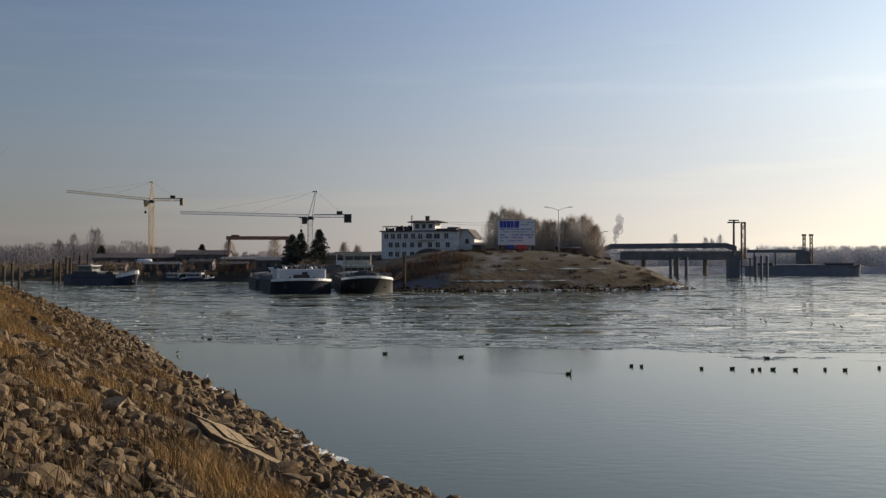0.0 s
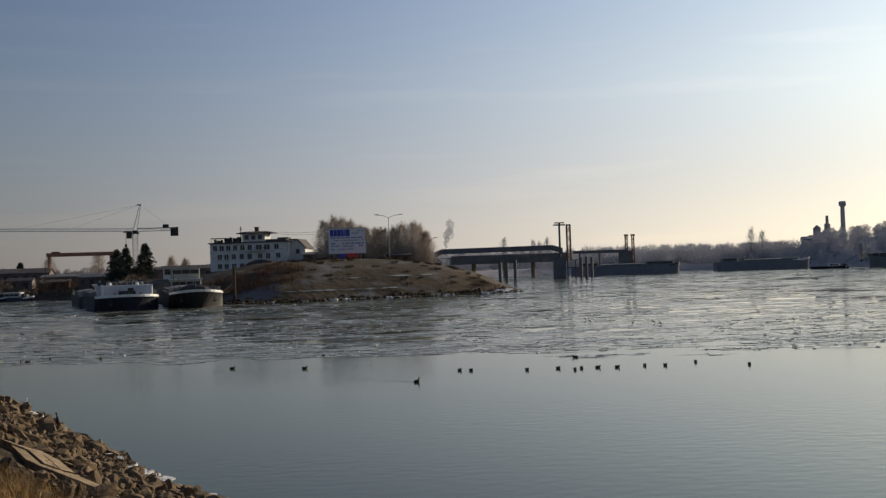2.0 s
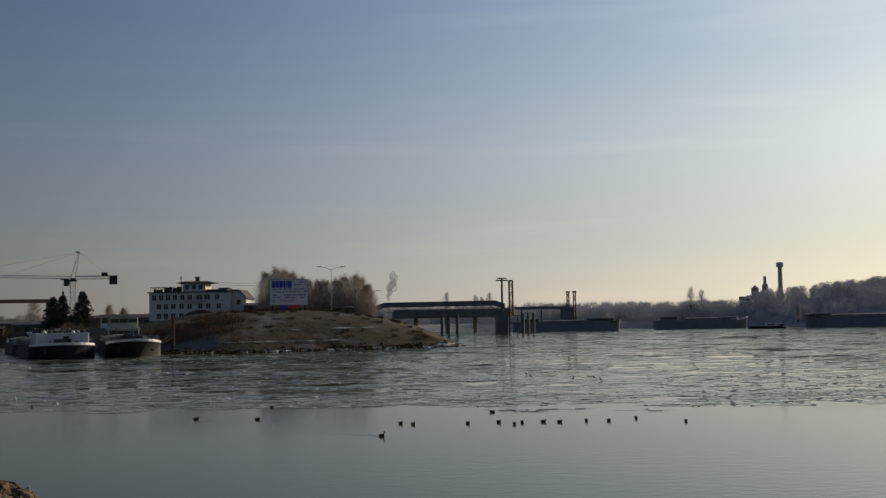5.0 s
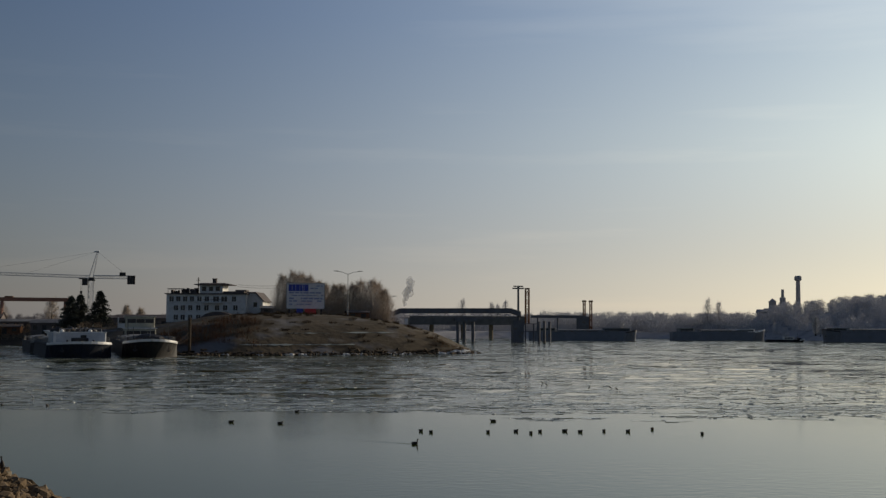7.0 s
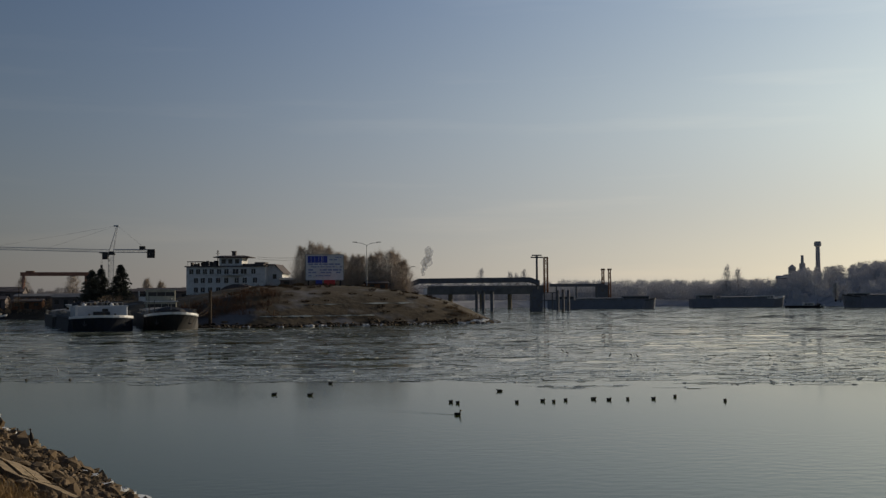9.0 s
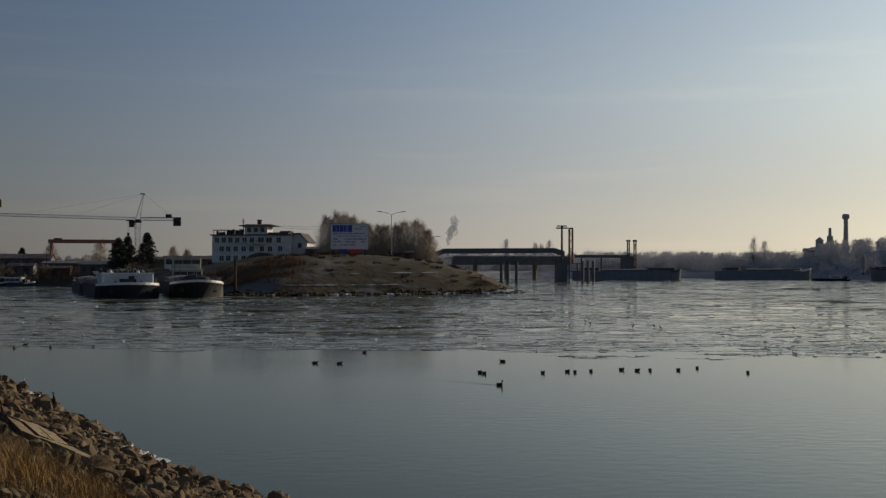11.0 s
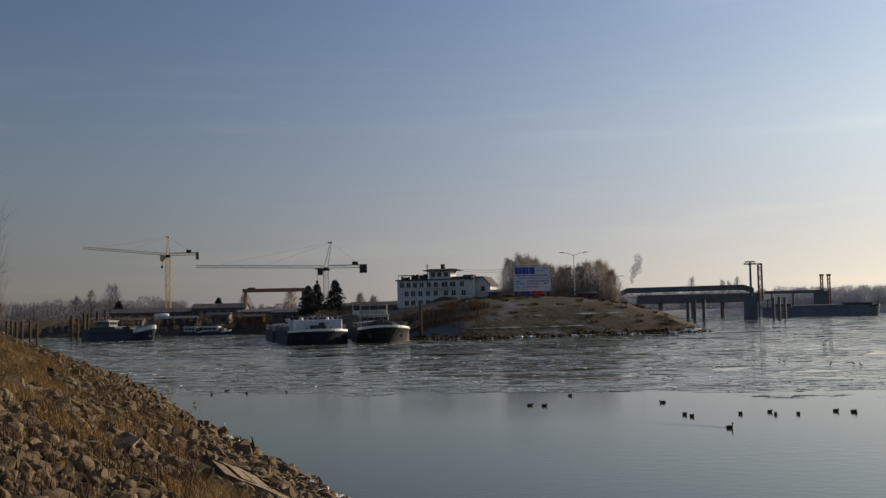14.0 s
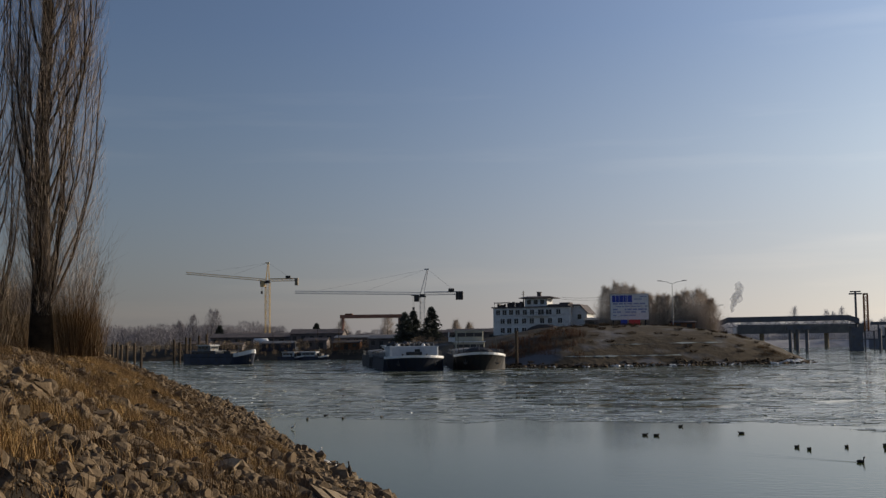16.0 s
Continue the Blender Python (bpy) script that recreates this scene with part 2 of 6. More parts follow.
REDPAINT = material("red_paint", (0.2, 0.095, 0.06), (0.36, 0.18, 0.12), 0.6, 0.4, bump=0.1)
SIGNRED = material("sign_red", (0.55, 0.04, 0.04), (0.7, 0.07, 0.06), 0.5, 0.5, bump=0)
SIGNBLUE = material("sign_blue", (0.03, 0.05, 0.3), (0.06, 0.09, 0.42), 0.5, 0.5, bump=0)
PLASTER = material("white_plaster", (0.58, 0.58, 0.56), (0.78, 0.78, 0.75), 0.85, 0.25, bump=0.3, stain=(0.55, 0.53, 0.5))
ROOF = material("dark_roofing", (0.07, 0.062, 0.062), (0.15, 0.13, 0.125), 0.85, 0.4, bump=0.4)
GLASS = material("dark_window_glass", (0.015, 0.02, 0.025), (0.04, 0.045, 0.05), 0.1, 0.5, bump=0)
# cladding greyed and lifted: harbour haze sits in the colour, stains are wear
SHED = material("hazed_worn_cladding", (0.1, 0.088, 0.085), (0.21, 0.18, 0.17), 0.85, 0.2, bump=0.3, stain=(0.15, 0.135, 0.13))
SHEETROOF = material("pale_sheet_roof", (0.11, 0.107, 0.105), (0.22, 0.215, 0.21), 0.6, 0.3, metal=0.3, bump=0.2)
PILE = material("timber_pile", (0.04, 0.03, 0.022), (0.13, 0.095, 0.065), 0.9, 0.9, bump=0.6)
BARK = material("poplar_bark", (0.014, 0.01, 0.007), (0.06, 0.044, 0.03), 0.95, 2.5, bump=0.9)
TWIG = material("bare_twig", (0.17, 0.135, 0.11), (0.42, 0.335, 0.265), 0.9, 0.3, bump=0, island=0.4)
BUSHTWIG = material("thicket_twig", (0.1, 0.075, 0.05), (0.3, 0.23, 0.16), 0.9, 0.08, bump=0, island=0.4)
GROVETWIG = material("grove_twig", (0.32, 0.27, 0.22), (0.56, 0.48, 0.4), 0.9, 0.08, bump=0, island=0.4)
# twig colour carries the distance haze, hence so pale and flat
FARTWIG = material("hazed_far_twig", (0.48, 0.48, 0.5), (0.58, 0.57, 0.58), 0.95, 0.02, bump=0, island=0.15)
# mauve-grey with the mist behind the harbour put into the twig colour
MISTTWIG = material("hazed_harbour_twig", (0.21, 0.195, 0.205), (0.29, 0.27, 0.28), 0.95, 0.02, bump=0, island=0.06)
BRUSH = material("russet_brush", (0.07, 0.038, 0.022), (0.17, 0.09, 0.05), 0.95, 0.2, bump=0, island=0.4)
SCRUB = material("dead_scrub", (0.025, 0.017, 0.01), (0.09, 0.06, 0.035), 0.95, 0.3, bump=0, island=0.4)
WEED = material("dead_weed", (0.04, 0.025, 0.014), (0.17, 0.105, 0.052), 0.95, 0.6, bump=0, island=0.4)
# needle green lifted above its own tone to show haze before the spruces
CONIFER = material("hazed_needles", (0.045, 0.05, 0.04), (0.115, 0.12, 0.095), 0.9, 0.4, bump=0, island=0.4)
PLUME_DARK = material("dark_plumage", (0.012, 0.011, 0.01), (0.05, 0.042, 0.035), 0.75, 6, bump=0.2)
PLUME_WHITE = material("white_plumage", (0.6, 0.6, 0.58), (0.8, 0.8, 0.78), 0.75, 6, bump=0.2)
BILL = material("bird_bill", (0.3, 0.2, 0.05), (0.5, 0.35, 0.1), 0.6, 6, bump=0)


def steam_material():
    """Thin vapour: see-through in places, lit from either side."""
    m = bpy.data.materials.new("steam")
    m.use_nodes = True
    nd, ln = m.node_tree.nodes, m.node_tree.links
    nd.remove(nd["Principled BSDF"])
    df, tl, tp, m1, m2 = nd.new("ShaderNodeBsdfDiffuse"), nd.new("ShaderNodeBsdfTranslucent"), nd.new("ShaderNodeBsdfTransparent"), nd.new("ShaderNodeMixShader"), nd.new("ShaderNodeMixShader")
    df.inputs[0].default_value = tl.inputs[0].default_value = (0.36, 0.385, 0.43, 1)
    m1.inputs[0].default_value = 0.5
    ln.new(df.outputs[0], m1.inputs[1])
    ln.new(tl.outputs[0], m1.inputs[2])
    tc, n1, mr = nd.new("ShaderNodeTexCoord"), nd.new("ShaderNodeTexNoise"), nd.new("ShaderNodeMapRange")
    n1.inputs["Scale"].default_value, n1.inputs["Detail"].default_value = 0.3, 5
    ln.new(tc.outputs["Object"], n1.inputs["Vector"])
    mr.inputs[1].default_value, mr.inputs[2].default_value = 0.36, 0.66
    mr.inputs[3].default_value, mr.inputs[4].default_value = 0.1, 0.4
    ln.new(n1.outputs[0], mr.inputs[0])
    ln.new(mr.outputs[0], m2.inputs[0])
    ln.new(tp.outputs[0], m2.inputs[1])
    ln.new(m1.outputs[0], m2.inputs[2])
    ln.new(m2.outputs[0], nd["Material Output"].inputs[0])
    return m


STEAM = steam_material()


# ---- mesh building ----
class Mesh:
    """Collects vertices and faces for one part."""

    def __init__(self):
        self.v, self.f = [], []

    def add(self, verts, faces):
        k = len(self.v)
        self.v.extend(tuple(p) for p in verts)
        self.f.extend(tuple(i + k for i in f) for f in faces)
        return self

    def box(self, x0, x1, y0, y1, z0, z1, m=None):
        p = [Vector((x, y, z)) for z in (z0, z1) for x, y in ((x0, y0), (x1, y0), (x1, y1), (x0, y1))]
        if m:
            p = [m @ q for q in p]
        return self.add(p, [(0, 3, 2, 1), (4, 5, 6, 7), (0, 1, 5, 4), (1, 2, 6, 5), (2, 3, 7, 6), (3, 0, 4, 7)])

    def tube(self, path, radii, n=6, cap=True):
        path = [Vector(p) for p in path]
        rings = []
        for i, p in enumerate(path):
            d = (path[min(i + 1, len(path) - 1)] - path[max(i - 1, 0)]).normalized()
            a = d.cross(Vector((0, 0, 1)) if abs(d.z) < 0.9 else Vector((1, 0, 0))).normalized()
            b = d.cross(a)
            r = radii[i] if hasattr(radii, "__len__") else radii
            rings.append([p + (a * math.cos(2 * math.pi * j / n) + b * math.sin(2 * math.pi * j / n)) * r for j in range(n)])
        fs = [(i * n + j, i * n + (j + 1) % n, (i + 1) * n + (j + 1) % n, (i + 1) * n + j) for i in range(len(path) - 1) for j in range(n)]
        if cap:
            fs += [tuple(range(n))[::-1], tuple(range((len(path) - 1) * n, len(path) * n))]
        return self.add([q for r in rings for q in r], fs)

    def loft(self, rings, closed=True, caps=True):
        n = len(rings[0])
        m = n if closed else n - 1
        fs = [(i * n + j, i * n + (j + 1) % n, (i + 1) * n + (j + 1) % n, (i + 1) * n + j) for i in range(len(rings) - 1) for j in range(m)]
        if caps and closed:
            fs += [tuple(range(n))[::-1], tuple(range((len(rings) - 1) * n, len(rings) * n))]
        return self.add([q for r in rings for q in r], fs)

    def ball(self, c, r, squash=(1, 1, 1), nu=10, nv=7, lump=0.0, seed=0):
        c = Vector(c)
        rings = []
        for i in range(nv + 1):
            th = math.pi * (0.02 + 0.96 * i / nv)
            ring = []
            for j in range(nu):
                ph = 2 * math.pi * j / nu
                d = Vector((math.sin(th) * math.cos(ph), math.sin(th) * math.sin(ph), -math.cos(th)))
                k = 1 + lump * noise.noise(d * 1.7 + Vector((seed * 7.3, seed * 1.9, 0)))
                ring.append(c + Vector((d.x * squash[0], d.y * squash[1], d.z * squash[2])) * r * k)
            rings.append(ring)
        return self.loft(rings)

    def data(self, name, mat, smooth=False):
        me = bpy.data.meshes.new(name)
        me.from_pydata(self.v, [], self.f)
        me.materials.append(mat)
        if smooth:
            me.polygons.foreach_set("use_smooth", [True] * len(me.polygons))
        me.update()
        return me


def part(name, mesh, mat, parent=None, label="", smooth=False, m=None):
    ob = new(name, mesh.data(name, mat, smooth))
    if parent:
        ob.parent = parent
    if m:
        ob.matrix_basis = m
    return tagged(ob, label)


def thing(name, m, label, category, group="", kind=""):
    ob = new(name)
    ob.empty_display_size = 0.3
    ob.matrix_basis = m
    return tagged(ob, label, category, group, kind)


def fast_mesh(name, verts, faces, mat, smooth=False):
    """Mesh from numpy arrays; faces all of one size."""
    me = bpy.data.meshes.new(name)
    nf, k = faces.shape
    me.vertices.add(len(verts))
    me.vertices.foreach_set("co", verts.astype(np.float32).ravel())
    me.loops.add(nf * k)
    me.loops.foreach_set("vertex_index", faces.astype(np.int32).ravel())
    me.polygons.add(nf)
    me.polygons.foreach_set("loop_start", np.arange(0, nf * k, k, dtype=np.int32))
    me.polygons.foreach_set("loop_total", np.full(nf, k, dtype=np.int32))
    me.polygons.foreach_set("use_smooth", np.full(nf, smooth))
    me.materials.append(mat)
    me.update(calc_edges=True)
    me.validate()
    return me


def fbm(x, y, scale, seed=0.0):
    return noise.fractal(Vector((x * scale + seed, y * scale - seed, seed)), 0.9, 2.1, 4)


# ---- water, ice and ground ----
def sheet(name, z, mat, size, label, category):
    me = Mesh().add([(-size, -size, z), (size, -size, z), (size, size, z), (-size, size, z)], [(0, 1, 2, 3)])
    return tagged(part(name, me, mat), label, category, kind="structure")


sheet("ground", -5.0, SOIL, 4500, "river bed and plain that reach the horizon", "ground")
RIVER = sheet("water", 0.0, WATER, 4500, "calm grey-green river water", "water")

E_U = Vector((-math.sin(radians(21)), math.cos(radians(21)), 0))
E_S = Vector((-E_U.y, E_U.x, 0))
SHORE0 = E_S * -11.5
BEND, RADIUS = 105.0, 170.0


def bank_point(u, s):
    """Plan position u metres along the waterline and s metres up the bank; the bank bends away far off."""
    if u <= BEND:
        p = SHORE0 + E_U * u + E_S * s
    else:
        a = min((u - BEND) / RADIUS, 1.2)
        rest = max(0, u - BEND - 1.2 * RADIUS)
        c = SHORE0 + E_U * BEND + E_S * RADIUS
        d = E_U * math.sin(a) - E_S * math.cos(a)
        p = c + d * (RADIUS - s) + (E_U * math.cos(a) + E_S * math.sin(a)) * rest
    return p


def bank_height(u, s):
    top = 6.15
    z = 0.42 * s if s < 13.6 else 5.712 + (top - 5.712) * (1 - math.exp(-(s - 13.6) / 1.2))
    # the waterline swings uphill in a shallow notch
    k = max(0, min(1, (u - 29) / 6)) * max(0, min(1, (112 - u) / 40))
    z -= 0.55 * k * math.exp(-max(s, 0) / 4)
    if s > 0:
        z += 0.22 * fbm(u, s, 0.22, 3.1) * min(1, s / 2)
    return max(z, -3.0)


def bank_terrain():
    us = np.concatenate([np.arange(-40, 60, 0.7), np.arange(60, 420, 3.0)])
    ss = np.concatenate([np.arange(-7, 17, 0.6), np.arange(17, 160, 9.0)])
    vs = []
    for u in us:
        for s in ss:
            p = bank_point(u, s if u <= BEND else min(s, 160))
            vs.append((p.x, p.y, bank_height(u, s)))
    n = len(ss)
    fs = [(i * n + j, (i + 1) * n + j, (i + 1) * n + j + 1, i * n + j + 1) for i in range(len(us) - 1) for j in range(n - 1)]
    ob = new("river_bank", fast_mesh("river_bank", np.array(vs), np.array(fs), SOIL, True))
    return tagged(ob, "steep earth river bank under loose riprap stones and dry grass", "river bank", kind="structure")


BANK = bank_terrain()


def land_height(poly, top, slope, x, y):
    """Height over a land polygon from the distance to its shore."""
    inside, best = False, 1e9
    n = len(poly)
    for i in range(n):
        (ax, ay), (bx, by) = poly[i], poly[(i + 1) % n]
        if (ay > y) != (by > y) and x < (bx - ax) * (y - ay) / (by - ay) + ax:
            inside = not inside
        dx, dy = bx - ax, by - ay
        k = max(0, min(1, ((x - ax) * dx + (y - ay) * dy) / (dx * dx + dy * dy)))
        best = min(best, math.hypot(x - ax - k * dx, y - ay - k * dy))
    h = top(x, y)
    if not inside:
        return max(-3, -best * 0.4)
    r = best * slope
    return h * (1 - math.exp(-((r / h) ** 1.15) * 1.25)) if h > 0 else 0


def land(name, poly, top, slope, x0, x1, y0, y1, step, mat, label, rough=0.35, bench=0.0):
    xs, ys = np.arange(x0, x1 + step, step), np.arange(y0, y1 + step, step)
    n = len(ys)
    vs = []
    for x in xs:
        for y in ys:
            z = land_height(poly, top, slope, x, y)
            if z > 0.3:
                z += bench * math.sin(2.9 * z + 0.8 * fbm(x, y, 0.03, 2.5))
                z += rough * fbm(x, y, 0.07, 5.5) + rough * 0.6 * fbm(x, y, 0.3, 1.5)
            vs.append((x, y, z))
    fs = [(i * n + j, (i + 1) * n + j, (i + 1) * n + j + 1, i * n + j + 1) for i in range(len(xs) - 1) for j in range(n - 1)]
    ob = new(name, fast_mesh(name, np.array(vs), np.array(fs), mat, True))
    return tagged(ob, label, "ground", kind="structure")


SPIT = [(-120, 432), (-78, 425), (-45, 350), (-24, 290), (-13, 273), (0, 270), (28, 277), (50, 286), (57, 290), (61, 296), (63, 306), (68, 330), (73, 356), (78, 386), (80, 470), (-120, 470)]


def spit_top(x, y):
    a = max(0, min(1, (x + 28) / 30))
    return 7.2 + 3.6 * a * a * (3 - 2 * a)


def spit_height(x, y):
    return land_height(SPIT, spit_top, 0.5, x, y)


land("spit_ground", SPIT, spit_top, 0.5, -50, 83, 266, 400, 1.5, MOUND, "brown winter turf mound with worn earth slopes", 0.22, 0.07)
QUAY = [(-700, 470), (-330, 455), (-150, 434), (-76, 427), (-44, 392), (70, 392), (76, 640), (100, 2400), (-1500, 2400), (-1500, 600)]
land("quay_ground", QUAY, lambda x, y: 5.5, 0.45, -800, 120, 388, 900, 9, LAND, "low harbour bank of brown earth")
FAR_SHORE = [(r * math.sin(radians(a)), r * math.cos(radians(a))) for a, r in ((5.5, 720), (10, 800), (14, 820), (18, 830), (22, 830), (26, 790), (29, 700), (33, 640), (40, 600), (60, 620), (80, 2400), (45, 3400), (10, 2600))]


def hill_top(x, y):
    az = math.degrees(math.atan2(x, y))
    a = 0.62 * max(0, min(1, (az - 24.7) / 1.3)) + 0.38 * max(0, min(1, (az - 27.6) / 4.5))
    b = max(0, min(1, (math.hypot(x, y) - 640) / 170))
    return 4 + 15 * a * (3 - 2 * a) * a * b * b * (3 - 2 * b) + 6 * a * b


land("far_shore_ground", FAR_SHORE, hill_top, 0.5, 60, 900, 300, 1400, 12, HAZELAND, "distant wooded shore rising to a low hill", 0.8)
far = Mesh()
for k in range(60):
    a0, a1 = radians(-60 + k * 2.2), radians(-60 + (k + 1) * 2.2)
    far.add([(2200 * math.sin(a), 2200 * math.cos(a), z) for a, z in ((a0, -2), (a1, -2), (a1, 7), (a0, 7))], [(0, 1, 2, 3)])
tagged(part("backdrop", far, HAZELAND), "low distant plain at the horizon", "backdrop", kind="structure")


LEADS = ((-21, 182, 13, 15), (-27, 222, 14, 13), (-2, 176, 13, 7), (107, 206, 9, 13), (66, 281, 9, 8), (150, 330, 18, 8), (-55, 240, 9, 4), (30, 225, 10, 4), (85, 180, 8, 3))


def ice_plate(v, f, rng, cx, cy, r, st, top, k):
    """One irregular plate with a thin rim."""
    th = np.sort(rng.uniform(0, 2 * np.pi, k))
    tx, ty = rng.normal() * 0.003, rng.normal() * 0.003
    base = len(v)
    for t in th:
        rr = r * rng.uniform(0.75, 1.1)
        dx, dy = rr * st * math.cos(t), rr * math.sin(t)
        v.append((cx + dx, cy + dy, max(0.003, top + dx * tx + dy * ty)))
    for t in range(k):
        q = v[base + t]
        v.append((q[0], q[1], -0.02))
    f.append(tuple(range(base, base + k)))
    f += [(base + t, base + k + t, base + k + (t + 1) % k, base + (t + 1) % k) for t in range(k)]


def ice_field():
    """Drift ice frozen together: flat grey plates, narrow open leads, small snowy chips."""
    rng = np.random.default_rng(4)
    v, f, cv, cf, gv, gf, single = [], [], [], [], [], [], 0
    y = 64.0
    while y < 700:
        cell = 0.5 + (y - 64) * 0.0115
        x0, x1 = -0.47 * y - 6, 0.72 * y + 10
        x = x0
        while x < x1:
            cx, cy = x + rng.uniform(-0.5, 0.5) * cell, y + rng.uniform(-0.5, 0.5) * cell
            x += cell * 1.5
            wob = 9 * fbm(cx, cy * 0.4, 0.03, 2.2) + 5 * fbm(cx, cy, 0.2, 6.1)
            edge = (101 - 0.35 * cx if cx < 20 else 94 - 0.3 * (cx - 20)) + wob
            if cy < max(edge, 72) - 9:
                continue
            lead = fbm(cx * 0.25, cy, 0.045, 7.7) + 0.5 * fbm(cx * 0.18, cy, 0.25, 1.1)
            fringe = min(1, (cy - edge + 9) / 26)
            for lx, ly, lw, lh in LEADS:
                lead -= 1.1 * max(0, 1.25 - math.hypot((cx - lx) / lw, (cy - ly) / lh))
            if lead < -0.72 + (1 - fringe) * 0.5:
                continue
            if fbm(cx * 0.22, cy, 0.5, 3.7) < -0.36:
                continue
            if cy > 255 and cx < 82 and land_height(SPIT, spit_top, 0.3, cx, cy) > -0.3:
                continue
            rough = max(0, 0.16 + 0.6 * fbm(cx, cy, 0.04, 4.4)) * min(1, 260 / cy)
            if rng.random() < rough * (0.5 if cx < 25 else 0.2):
                ice_plate(v, f, rng, cx, cy, cell * rng.uniform(0.25, 0.5), rng.uniform(1.6, 5.0), rng.uniform(0.015, 0.045) * min(1.6, 0.5 + cell * 0.5), int(rng.integers(5, 9)))
            if fbm(cx * 0.5, cy, 0.06, 9.3) + 0.6 * fbm(cx * 0.5, cy, 0.35, 2.9) > 0.22 and rng.random() < 0.75:
                ice_plate(gv, gf, rng, cx, cy, cell * rng.uniform(0.3, 0.8), rng.uniform(1.2, 2.8), rng.uniform(0.016, 0.024), int(rng.integers(5, 9)))
            near = ([], []) if single < 300 and cx > -12 else (v, f)
            ice_plate(*near, rng, cx, cy, cell * rng.uniform(0.5, 1.05), rng.uniform(1.2, 2.4), rng.uniform(0.004, 0.014), int(rng.integers(5, 9)))
            if near[0] is not v:
                single += 1
                me = bpy.data.meshes.new("ice_plate")
                me.from_pydata(near[0], [], near[1])
                me.materials.append(ICE)
                new("ice_plate", me).parent = RIVER
            for _ in range(int(rng.random() < 0.05 + 0.3 * rough) + int(rng.random() < 0.3 * rough)):
                ice_plate(cv, cf, rng, cx + rng.normal() * cell * 0.5, cy + rng.normal() * cell * 0.5, cell * rng.uniform(0.07, 0.26), rng.uniform(1.0, 2.6), rng.uniform(0.03, 0.06), 5)
        y += cell * 0.8
    for name, a, b, mat, lab in (("frosted_ice", gv, gf, FROST, "pale frosted patches on the river ice"), ("drift_ice", v, f, ICE, "grey-green drift ice frozen together on the river"), ("ice_chips", cv, cf, SNOWICE, "small snowy ice chips scattered over the river ice")):
        me = bpy.data.meshes.new(name)
        me.from_pydata(a, [], b)
        me.materials.append(mat)
        tagged(new(name, me), lab, "ice", kind="stuff")


ice_field()


# ---- near bank: stones, straw ----
def stone_shape(seed, level):
    rng = np.random.default_rng(seed)
    bm = bmesh.new()
    bmesh.ops.create_icosphere(bm, subdivisions=level, radius=1)
    v = np.array([p.co[:] for p in bm.verts])
    f = np.array([[p.index for p in q.verts] for q in bm.faces])
    bm.free()
    for _ in range(13):
        d = rng.normal(size=3)
        d /= np.linalg.norm(d)
        lim = rng.uniform(0.4, 0.72)
        over = v @ d - lim
        v = v - np.outer(np.maximum(over, 0), d)
    v *= rng.uniform(0.975, 1.025, (len(v), 1))
    v /= np.abs(v).max()
    v *= np.array([rng.uniform(0.9, 1.35), rng.uniform(0.75, 1.05), rng.uniform(0.5, 0.8)])
    return v, f


def turn(rng, tilt=0.5):
    q = Euler((rng.normal() * tilt, rng.normal() * tilt, rng.uniform(0, 6.28))).to_matrix()
    return np.array(q)


SLAB_U, SLAB_S = (20.4, 27.8), (6.5, 7.5)
LONE = (20.0, 9.8)
PATCHES = ((20.5, 10.4, 1.0), (23, 7.2, 0.8), (15.2, 8.7, 1.5), (18.0, 8.6, 0.9), (26.5, 9.2, 1.5), (24.5, 11.4, 1.3), (32, 8.2, 1.2), (38, 11.0, 2.2), (46, 12.5, 3.0), (18.5, 12.4, 0.9), (29, 12.8, 1.6), (55, 9.5, 2.2), (70, 11.5, 4.0), (12.0, 12.6, 0.7), (60, 13, 4), (44, 6.0, 1.2))


def grassiness(u, s):
    """How grassy the bank is at a spot: named patches, broken by noise."""
    g = max((1.2 - math.hypot((u - a) / (1.6 * r), (s - b) / (0.7 * r)) for a, b, r in PATCHES), default=0)
    return g + 0.55 * fbm(u, s, 0.5, 9.4)


